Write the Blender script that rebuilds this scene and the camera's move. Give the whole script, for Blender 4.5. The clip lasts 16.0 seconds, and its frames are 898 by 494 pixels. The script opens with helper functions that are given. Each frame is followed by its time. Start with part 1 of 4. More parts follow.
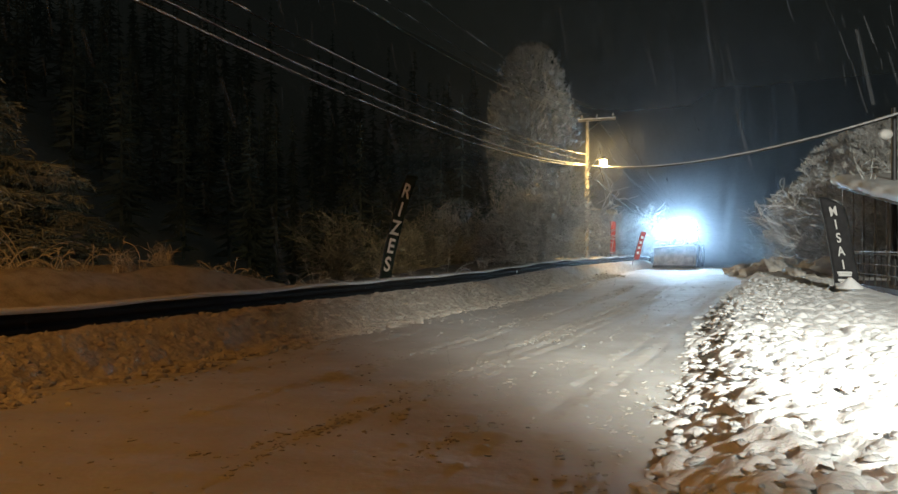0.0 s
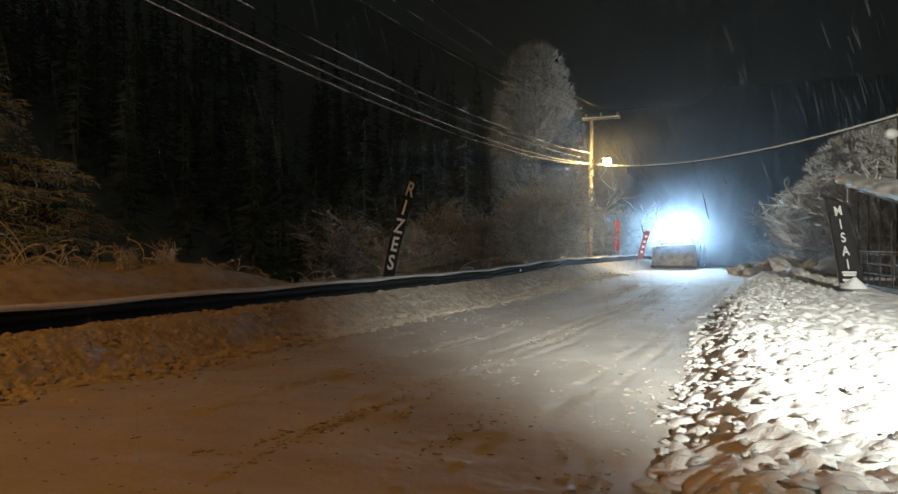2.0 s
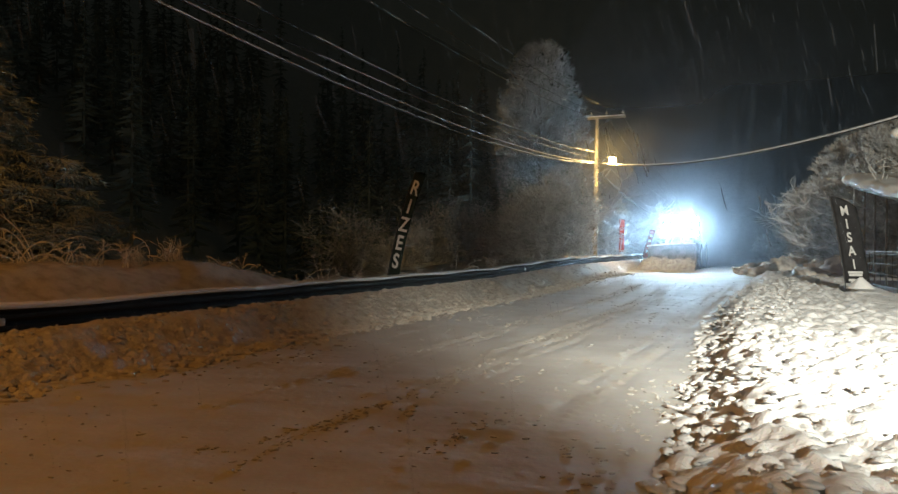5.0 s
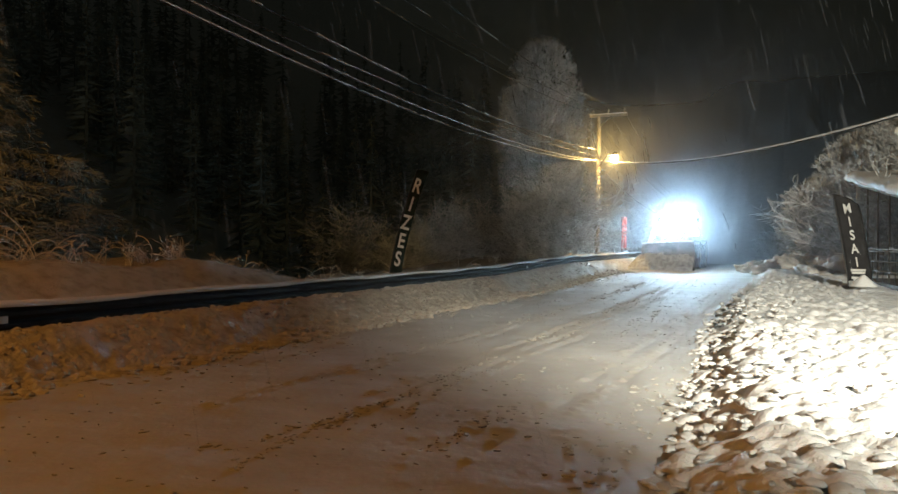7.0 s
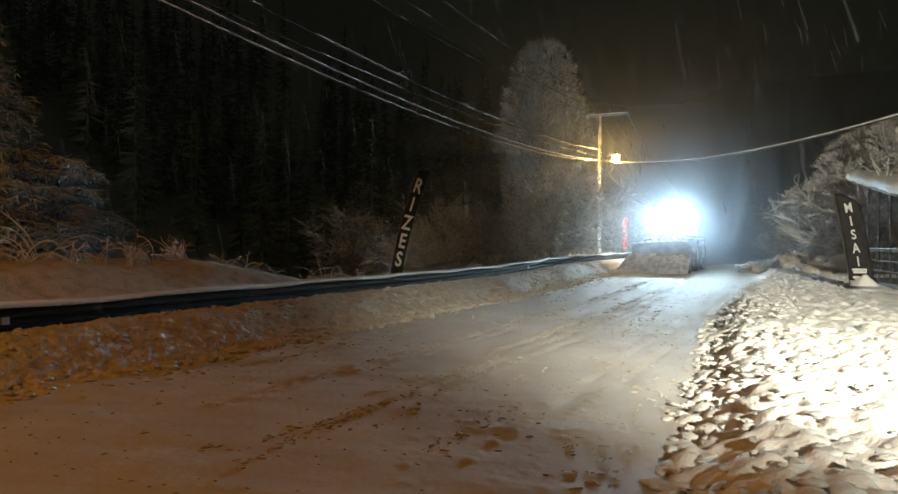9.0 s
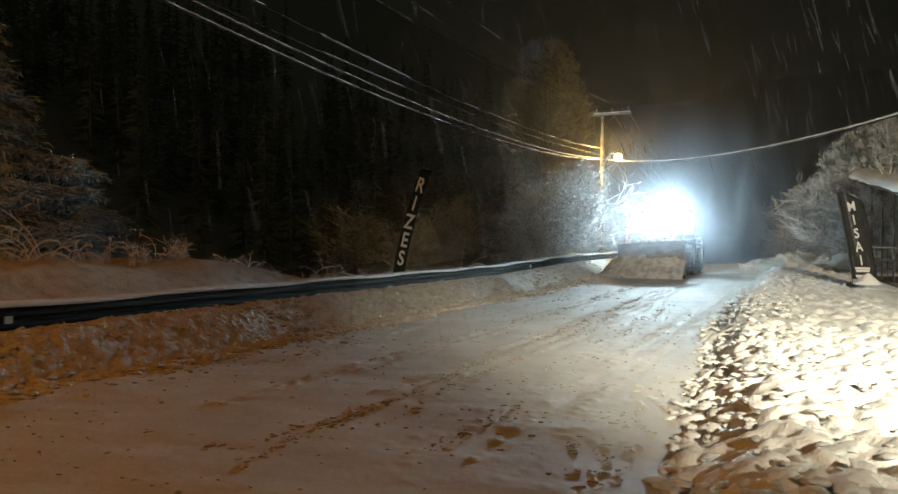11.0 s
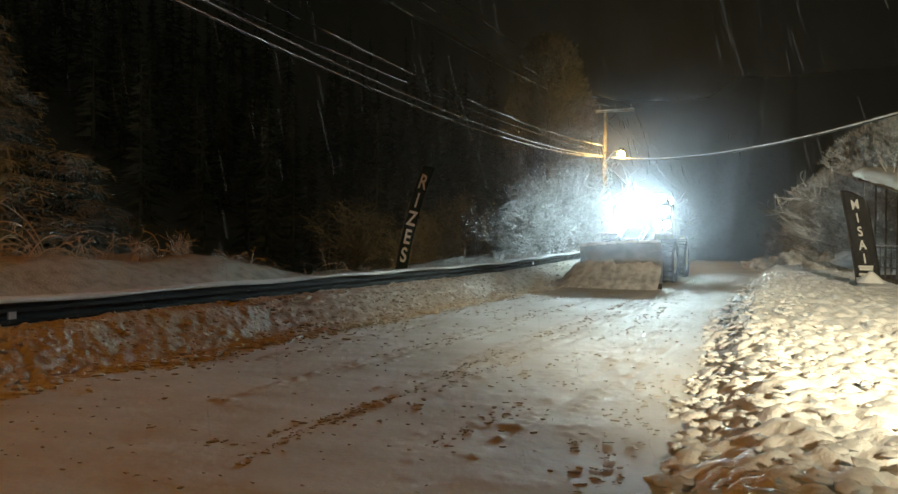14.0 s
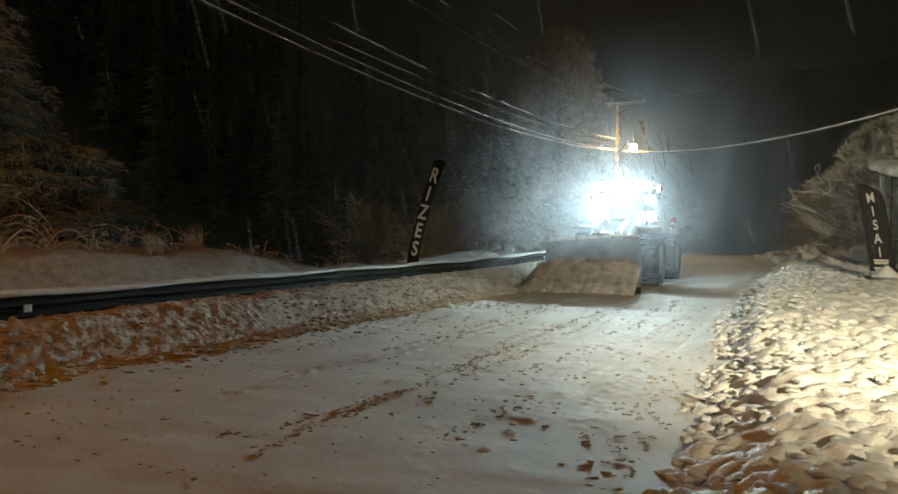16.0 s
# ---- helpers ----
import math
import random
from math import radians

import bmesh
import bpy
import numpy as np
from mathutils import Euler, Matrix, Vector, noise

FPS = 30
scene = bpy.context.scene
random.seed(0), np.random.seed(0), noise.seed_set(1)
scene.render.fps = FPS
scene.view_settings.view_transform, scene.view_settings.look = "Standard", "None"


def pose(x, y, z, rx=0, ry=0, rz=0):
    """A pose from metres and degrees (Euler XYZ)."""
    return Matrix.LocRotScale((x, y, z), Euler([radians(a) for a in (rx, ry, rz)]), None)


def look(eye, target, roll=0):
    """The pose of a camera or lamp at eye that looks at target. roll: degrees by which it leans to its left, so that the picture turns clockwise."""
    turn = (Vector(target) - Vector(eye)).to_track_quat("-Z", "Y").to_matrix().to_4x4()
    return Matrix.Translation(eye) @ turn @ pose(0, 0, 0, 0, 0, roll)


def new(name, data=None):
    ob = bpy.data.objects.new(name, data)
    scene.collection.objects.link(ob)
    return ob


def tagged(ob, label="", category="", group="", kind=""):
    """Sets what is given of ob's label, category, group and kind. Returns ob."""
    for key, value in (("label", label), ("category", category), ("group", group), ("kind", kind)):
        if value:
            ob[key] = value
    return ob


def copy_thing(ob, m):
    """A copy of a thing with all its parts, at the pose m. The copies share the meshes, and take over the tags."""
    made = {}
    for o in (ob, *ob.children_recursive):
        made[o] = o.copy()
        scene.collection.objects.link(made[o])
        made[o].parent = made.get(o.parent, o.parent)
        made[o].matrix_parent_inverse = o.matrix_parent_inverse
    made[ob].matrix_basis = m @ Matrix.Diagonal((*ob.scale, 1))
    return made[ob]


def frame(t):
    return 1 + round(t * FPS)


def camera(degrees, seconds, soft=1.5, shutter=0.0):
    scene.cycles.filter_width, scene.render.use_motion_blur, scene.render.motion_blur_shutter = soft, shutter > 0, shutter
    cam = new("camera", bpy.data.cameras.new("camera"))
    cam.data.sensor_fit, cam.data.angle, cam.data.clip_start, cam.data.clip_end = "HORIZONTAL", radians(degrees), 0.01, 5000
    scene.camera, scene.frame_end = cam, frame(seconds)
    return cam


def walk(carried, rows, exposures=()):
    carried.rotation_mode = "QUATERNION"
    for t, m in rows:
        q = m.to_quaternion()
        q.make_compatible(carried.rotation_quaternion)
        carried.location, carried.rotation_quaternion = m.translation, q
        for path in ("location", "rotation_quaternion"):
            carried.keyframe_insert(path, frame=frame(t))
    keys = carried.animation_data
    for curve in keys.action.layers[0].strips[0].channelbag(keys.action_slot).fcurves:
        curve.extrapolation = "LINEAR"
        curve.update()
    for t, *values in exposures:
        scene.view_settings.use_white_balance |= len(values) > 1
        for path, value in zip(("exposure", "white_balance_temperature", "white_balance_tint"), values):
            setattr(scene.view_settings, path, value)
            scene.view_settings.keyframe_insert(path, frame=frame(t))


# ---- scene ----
# The place lies along a straight snowy road. s runs along the road, q across it to the right.
ROAD = radians(25)
CS, SN = math.cos(ROAD), math.sin(ROAD)


def place(s, q, z=0.0):
    return Vector((s * SN + q * CS, s * CS - q * SN, z))


def road_pose(s, q, z=0.0, turn=0.0):
    """A pose on the road: local x across to the right, local y along the road."""
    return Matrix.Translation(place(s, q, z)) @ pose(0, 0, 0, 0, 0, turn - 25)


# ---- camera ----
cam = camera(65, 16.0)
EYE = (0.0, 0.0, 1.55)
# seconds, then turn to the left, tilt down and lean in degrees
PATH = [(0, -0.03, 0.00, -0.04), (0.5, 0.03, 0.01, -0.00), (1, 0.10, 0.06, 0.04), (1.5, 0.18, 0.05, 0.09), (2, 0.26, 0.13, 0.16),
        (2.5, 0.36, -0.00, 0.23), (3, 0.40, -0.06, 0.30), (3.5, 0.52, 0.03, 0.27), (4, 0.55, 0.11, 0.38), (6.5, 0.79, 0.39, 0.22),
        (7, 0.81, 0.41, 0.31), (7.5, 0.81, 0.40, 0.29), (8, 0.81, 0.40, 0.21), (8.5, 0.81, 0.41, 0.19), (9, 0.89, 0.40, 0.21),
        (11.5, 1.10, 0.53, 0.18), (12, 1.11, 0.60, 0.27), (12.5, 1.19, 0.71, 0.35), (13, 1.23, 0.76, 0.37), (13.5, 1.28, 0.80, 0.34),
        (14, 1.28, 0.73, 0.34), (14.5, 1.38, 0.77, 0.25), (15, 1.49, 0.83, 0.38), (15.5, 1.79, 1.11, 0.29), (16, 2.19, 1.26, 0.34)]


def aim(turn, tilt, lean):
    y, p, r = Matrix.Rotation(radians(turn), 4, "Y"), Matrix.Rotation(radians(tilt), 4, "X"), Matrix.Rotation(radians(lean), 4, "Z")
    flip = Matrix(((1, 0, 0, 0), (0, 0, -1, 0), (0, 1, 0, 0), (0, 0, 0, 1)))      # world to view: x right, y down, z ahead
    m = (r @ p @ y) @ flip
    m = Matrix.Diagonal((1, -1, -1, 1)) @ m
    return Matrix.Translation(EYE) @ m.inverted()


walk(cam, [(t, aim(a, b, c)) for t, a, b, c in PATH],
     exposures=[(0, 0.1, 6300, 10), (4, 0.1, 6500, 10), (9, 0.0, 7300, 9), (11.5, -0.15, 8000, 8), (14, -0.4, 8800, 7), (16, -0.72, 9300, 6)])

# ---- light ----
world = bpy.data.worlds.new("night")
scene.world = world
world.use_nodes = True
world.node_tree.nodes["Background"].inputs[0].default_value = (0.85, 0.97, 0.8, 1)
world.node_tree.nodes["Background"].inputs[1].default_value = 0.0068


def lamp(name, kind, m, power, colour, size=0.1, cone=0, blend=0.5):
    data = bpy.data.lights.new(name, kind)
    data.energy, data.color = power, colour
    data.shadow_soft_size = size
    if kind == "SPOT":
        data.spot_size, data.spot_blend = radians(cone), blend
    ob = new(name, data)
    ob.matrix_basis = m
    return ob


SODIUM = (1.0, 0.40, 0.07)
lamp("street_light_far", "POINT", Matrix.Translation(place(37.7, -8.5, 6.02)), 1300, (1.0, 0.66, 0.22), 0.1)
lamp("street_light_near", "POINT", Matrix.Translation(place(-3.15, -8.55, 8.1)), 1250, SODIUM, 0.15)
lamp("yard_flood", "SPOT", look((5.4, -5.0, 5.0), (6.2, 9.0, 1.3)), 30000, (0.95, 0.93, 0.8), 0.05, 66, 1.0)


# ---- materials ----
def material(name, colour, rough=0.6, metal=0.0, grain=8.0, vary=0.25, bump=0.0, second=None, spots=0.5, fine=60.0, emit=0.0):
    """A surface with variation at two scales: broad patches towards the second colour, and a fine grain."""
    m = bpy.data.materials.new(name)
    m.use_nodes = True
    n, l = m.node_tree.nodes, m.node_tree.links
    b = n["Principled BSDF"]
    b.inputs["Roughness"].default_value, b.inputs["Metallic"].default_value = rough, metal
    if emit:
        b.inputs["Base Color"].default_value = (*colour, 1)
        b.inputs["Emission Color"].default_value = (*colour, 1)
        b.inputs["Emission Strength"].default_value = emit
        return m
    b.inputs["Specular IOR Level"].default_value = 0.25 if rough > 0.7 else 0.5
    co = n.new("ShaderNodeTexCoord")
    broad, small = n.new("ShaderNodeTexNoise"), n.new("ShaderNodeTexNoise")
    broad.inputs["Scale"].default_value, small.inputs["Scale"].default_value = grain, fine
    broad.inputs["Detail"].default_value, small.inputs["Detail"].default_value = 6, 3
    for x in (broad, small):
        l.new(co.outputs["Object"], x.inputs["Vector"])
    ramp = n.new("ShaderNodeValToRGB")
    dark = second or tuple(c * (1 - vary) for c in colour)
    ramp.color_ramp.elements[0].position, ramp.color_ramp.elements[1].position = spots - 0.16, spots + 0.12
    ramp.color_ramp.elements[0].color, ramp.color_ramp.elements[1].color = (*dark, 1), (*colour, 1)
    l.new(broad.outputs["Fac"], ramp.inputs["Fac"])
    mix = n.new("ShaderNodeMix")
    mix.data_type, mix.blend_type = "RGBA", "MULTIPLY"
    mix.inputs["Factor"].default_value = 0.35
    l.new(ramp.outputs["Color"], mix.inputs["A"])
    l.new(small.outputs["Color"], mix.inputs["B"])
    hue = n.new("ShaderNodeMix")
    hue.data_type = "RGBA"
    hue.inputs["Factor"].default_value = 0.5
    l.new(ramp.outputs["Color"], hue.inputs["A"])
    l.new(mix.outputs["Result"], hue.inputs["B"])
    l.new(hue.outputs["Result"], b.inputs["Base Color"])
    if bump:
        bp = n.new("ShaderNodeBump")
        bp.inputs["Strength"].default_value, bp.inputs["Distance"].default_value = bump, 0.02
        l.new(small.outputs["Fac"], bp.inputs["Height"])
        l.new(bp.outputs["Normal"], b.inputs["Normal"])
    return m


SNOW = material("snow", (0.82, 0.83, 0.84), 0.75, grain=1.2, vary=0.12, bump=0.5, fine=45)
DIRTY = material("dirty_snow", (0.6, 0.57, 0.52), 0.85, grain=5, second=(0.4, 0.36, 0.31), spots=0.45, bump=1.0, fine=26)
ROLLED = material("rolled_snow", (0.6, 0.61, 0.64), 0.85, grain=5, second=(0.36, 0.36, 0.39), spots=0.5, bump=1.0, fine=20)
PACKED = material("packed_snow", (0.6, 0.59, 0.57), 0.8, grain=0.9, second=(0.5, 0.48, 0.45), bump=0.2, fine=14)
CLOD = material("snow_clod", (0.6, 0.58, 0.55), 0.85, grain=6, second=(0.4, 0.38, 0.34), bump=0.6)
STEEL = material("galvanised_steel", (0.07, 0.072, 0.075), 0.7, 0.15, grain=3, vary=0.4, fine=25, bump=0.1)
# for the rail beams, much darker than the steel of the posts
RAIL = material("near_black_steel", (0.026, 0.024, 0.021), 0.8, 0.0, grain=3, vary=0.4, fine=25, bump=0.1)
WOOD = material("weathered_wood", (0.3, 0.28, 0.25), 0.85, grain=4, vary=0.45, bump=0.5)
CONCRETE = material("concrete", (0.36, 0.34, 0.31), 0.85, grain=3, vary=0.3, bump=0.3)
BARK = material("frosted_bark", (0.34, 0.33, 0.32), 0.9, grain=3, second=(0.1, 0.085, 0.07), bump=0.4)
FROST = material("frosted_twigs", (0.62, 0.63, 0.63), 0.9, grain=1.5, second=(0.24, 0.24, 0.225), spots=0.46)
NEEDLE = material("snowy_needles", (0.54, 0.66, 0.7), 0.9, grain=1.1, second=(0.2, 0.26, 0.28), spots=0.48)
WOODLAND = material("dark_woodland", (0.4, 0.48, 0.45), 0.95, grain=0.4, second=(0.22, 0.28, 0.26), spots=0.5)
CLOTH = material("black_flag_cloth", (0.018, 0.018, 0.02), 0.75, grain=5, vary=0.4, bump=0.1)
NAVY = material("dark_green_flag_cloth", (0.015, 0.03, 0.025), 0.75, grain=5, vary=0.4, bump=0.1)
RED = material("red_flag_cloth", (0.42, 0.05, 0.04), 0.7, grain=3, vary=0.3)
WHITE = material("white_print", (0.78, 0.78, 0.76), 0.6, grain=9, vary=0.15)
GREYPRINT = material("grey_print", (0.5, 0.5, 0.49), 0.6, grain=9, vary=0.15)
PAINT = material("dulled_machine_paint", (0.26, 0.2, 0.08), 0.6, grain=3, second=(0.3, 0.3, 0.3), bump=0.05)
DARKSTEEL = material("worn_blade_steel", (0.16, 0.17, 0.2), 0.5, 0.4, grain=3, second=(0.3, 0.3, 0.32), bump=0.2)
RUBBER = material("tyre_rubber", (0.03, 0.03, 0.032), 0.85, grain=6, second=(0.16, 0.16, 0.16), spots=0.4, bump=0.3)
BLACK = material("black_metal", (0.025, 0.025, 0.027), 0.5, 0.2, grain=5, vary=0.4)
GLASS = material("cab_glass", (0.02, 0.025, 0.03), 0.06, 0.0, grain=2, vary=0.2)
WORKLIGHT = material("work_light", (0.47, 0.75, 1.0), emit=3600.0)
SIDELIGHT = material("side_light", (0.47, 0.75, 1.0), emit=1600.0)
NEAR_GLOW = material("low_sodium_bulb", SODIUM, emit=25.0)
SODIUM_GLOW = material("sodium_bulb", (1.0, 0.66, 0.22), emit=150.0)
PVC = material("off_white_sheet", (0.7, 0.69, 0.66), 0.6, grain=2, vary=0.2)
PLANK = material("dark_plank", (0.12, 0.085, 0.055), 0.8, grain=3, vary=0.4, bump=0.3)
SIGNBLUE = material("sign_blue", (0.03, 0.08, 0.3), 0.5, grain=4, vary=0.2)
WIRE = material("black_cable", (0.03, 0.03, 0.03), 0.6, grain=9, vary=0.3)


# ---- building helpers ----
def part(name, bm, mat, parent=None, label="", m=None):
    me = bpy.data.meshes.new(name)
    bm.normal_update()
    bm.to_mesh(me)
    bm.free()
    me.materials.append(mat)
    ob = new(name, me)
    ob.parent = parent
    if m is not None:
        ob.matrix_basis = m
    if label:
        ob["label"] = label
    return ob


def data_part(name, verts, faces, mat, parent=None, smooth=False):
    me = bpy.data.meshes.new(name)
    me.from_pydata(verts if isinstance(verts, list) else verts.tolist(), [], faces if isinstance(faces, list) else faces.tolist())
    if smooth:
        me.polygons.foreach_set("use_smooth", [True] * len(me.polygons))
    me.materials.append(mat)
    ob = new(name, me)
    ob.parent = parent
    return ob


def box(bm, c, d, m=None, bevel=0.0):
    r = bmesh.ops.create_cube(bm, size=1)
    vs = r["verts"]
    t = Matrix.Translation(c) @ Matrix.Diagonal((*d, 1))
    bmesh.ops.transform(bm, matrix=(m @ t) if m else t, verts=vs)
    if bevel:
        es = list({e for v in vs for e in v.link_edges})
        bmesh.ops.bevel(bm, geom=es, offset=bevel, segments=2, affect="EDGES", profile=0.6)
    return bm


def rod(bm, a, b, r0, r1=None, n=8):
    a, b = Vector(a), Vector(b)
    d = b - a
    m = Matrix.Translation((a + b) / 2) @ d.to_track_quat("Z", "Y").to_matrix().to_4x4()
    bmesh.ops.create_cone(bm, cap_ends=True, segments=n, radius1=r0, radius2=r0 if r1 is None else r1, depth=d.length, matrix=m)
    return bm


def B():
    return bmesh.new()


def thing(name, m, label, category, group="", kind=""):
    ob = new(name)
    ob.matrix_basis = m
    return tagged(ob, label, category, group, kind)


def prisms(segs, sides=3, least=0.0):
    """Tapered twigs from rows of (ax, ay, az, bx, by, bz, r0, r1): vertices and faces."""
    g = np.asarray(segs, float)
    a, b, r0, r1 = g[:, 0:3], g[:, 3:6], np.maximum(g[:, 6], least), np.maximum(g[:, 7], least * .7)
    d = b - a
    d /= np.maximum(np.linalg.norm(d, axis=1), 1e-6)[:, None]
    up = np.where(np.abs(d[:, 2:3]) > 0.9, [[1.0, 0, 0]], [[0, 0, 1.0]])
    u = np.cross(d, up)
    u /= np.linalg.norm(u, axis=1)[:, None]
    w = np.cross(d, u)
    k = np.arange(sides) * 2 * np.pi / sides
    ring = np.cos(k)[None, :, None] * u[:, None] + np.sin(k)[None, :, None] * w[:, None]
    v = np.concatenate([a[:, None] + ring * r0[:, None, None], b[:, None] + ring * r1[:, None, None]], 1).reshape(-1, 3)
    base = np.arange(len(g))[:, None, None] * 2 * sides
    i = np.arange(sides)
    j = (i + 1) % sides
    f = np.stack([i, j, j + sides, i + sides], 1)[None] + base
    return v, f.reshape(-1, 4)


# ---- ground ----
def smooth(a, b, x):
    t = np.clip((x - a) / (b - a), 0, 1)
    return t * t * (3 - 2 * t)


def road_z(s):
    return 0.2 * smooth(19, 31, s) - 5.5 * smooth(47, 110, s)


def waves(s, q, seed, size):
    """Soft uneven relief, about -1 to 1."""
    r = np.random.RandomState(seed)
    z = 0 * s
    for k in range(14):
        a, f, p = r.uniform(0, 6.28), r.uniform(0.5, 1.9) / size, r.uniform(0, 6.28)
        z = z + np.sin((s * np.cos(a) + q * np.sin(a)) * f * 6.28 + p) / 5
    return z


def ground_z(s, q):
    """Height of the snow-covered ground away from the road's surface."""
    z = road_z(s)
    left = smooth(-7.1, -8.3, q) * 0.42
    mound = smooth(-9.0, -10.8, q) * (0.72 * smooth(15.5, 10, s) + 0.25 * smooth(24, 34, s))
    drop = -smooth(-13, -24, q) * 5.0
    right = smooth(-1.3, -0.5, q) * 0.27
    hill = smooth(-40, -190, q) * 62 + smooth(85, 230, s) * 55 + smooth(60, 300, q) * 18
    return z + left + mound + drop + right + hill


def sheet(name, s, q, z, mat):
    n, m = s.shape
    x, y = s * SN + q * CS, s * CS - q * SN
    v = np.stack([x, y, z], -1).reshape(-1, 3)
    i = np.arange(n * m).reshape(n, m)
    f = np.stack([i[:-1, :-1], i[1:, :-1], i[1:, 1:], i[:-1, 1:]], -1).reshape(-1, 4)[:, ::-1]
    return data_part(name, v, f, mat, smooth=True)


def lumps(s, q, count, seed, s0, s1, q0, q1, r0, r1, squash=0.8, bias=1.0):
    """Rounded snow lumps heaped on a regular grid of s (rows) and q (columns)."""
    r = np.random.RandomState(seed)
    z = np.zeros_like(s)
    ds, dq = s[1, 0] - s[0, 0], q[0, 1] - q[0, 0]
    for _ in range(count):
        rad = r0 + (r1 - r0) * r.rand() ** 2
        cs, cq = s0 + (s1 - s0) * r.rand() ** bias, r.uniform(q0, q1)
        ex, tw = r.uniform(0.75, 1.3), r.uniform(0, 3.14)
        i0, i1 = int((cs - 1.4 * rad - s[0, 0]) / ds), int((cs + 1.4 * rad - s[0, 0]) / ds) + 2
        j0, j1 = int((cq - 1.4 * rad - q[0, 0]) / dq), int((cq + 1.4 * rad - q[0, 0]) / dq) + 2
        i0, j0, i1, j1 = max(i0, 0), max(j0, 0), min(i1, s.shape[0]), min(j1, s.shape[1])
        if i1 <= i0 or j1 <= j0:
            continue
        a, b = s[i0:i1, j0:j1] - cs, q[i0:i1, j0:j1] - cq
        a, b = (a * math.cos(tw) + b * math.sin(tw)) * ex, (b * math.cos(tw) - a * math.sin(tw)) / ex
        h = rad * squash * np.sqrt(np.clip(1 - (a * a + b * b) / rad ** 2, 0, 1)) - rad * 0.22
        z[i0:i1, j0:j1] = np.maximum(z[i0:i1, j0:j1], h)
    return z


def spread(near, far, step, growth):
    out, x, d = [near], near, step
    while x < far:
        x += d
        d *= growth
        out.append(x)
    return out


# wheel ruts: across the road, half width, along from, along to, crumbled lumps
RUTS = [(-3.5, .08, 5.5, 24, 620), (-3.8, .06, 6, 26, 560), (-3.2, .05, 6, 22, 260), (-4.85, .08, 5, 27, 640), (-4.6, .05, 7, 26, 280),
        (-2.4, .12, 4.2, 14, 200), (-2.1, .07, 4.2, 24, 260), (-1.5, .25, 4.2, 12, 240), (-1.75, .06, 6, 26, 260), (-5.7, .2, 6, 24, 360),
        (-6.1, .07, 6, 26, 260), (-2.6, .2, 4.5, 20, 260), (-3.0, 1.6, 3.5, 9, 40)]


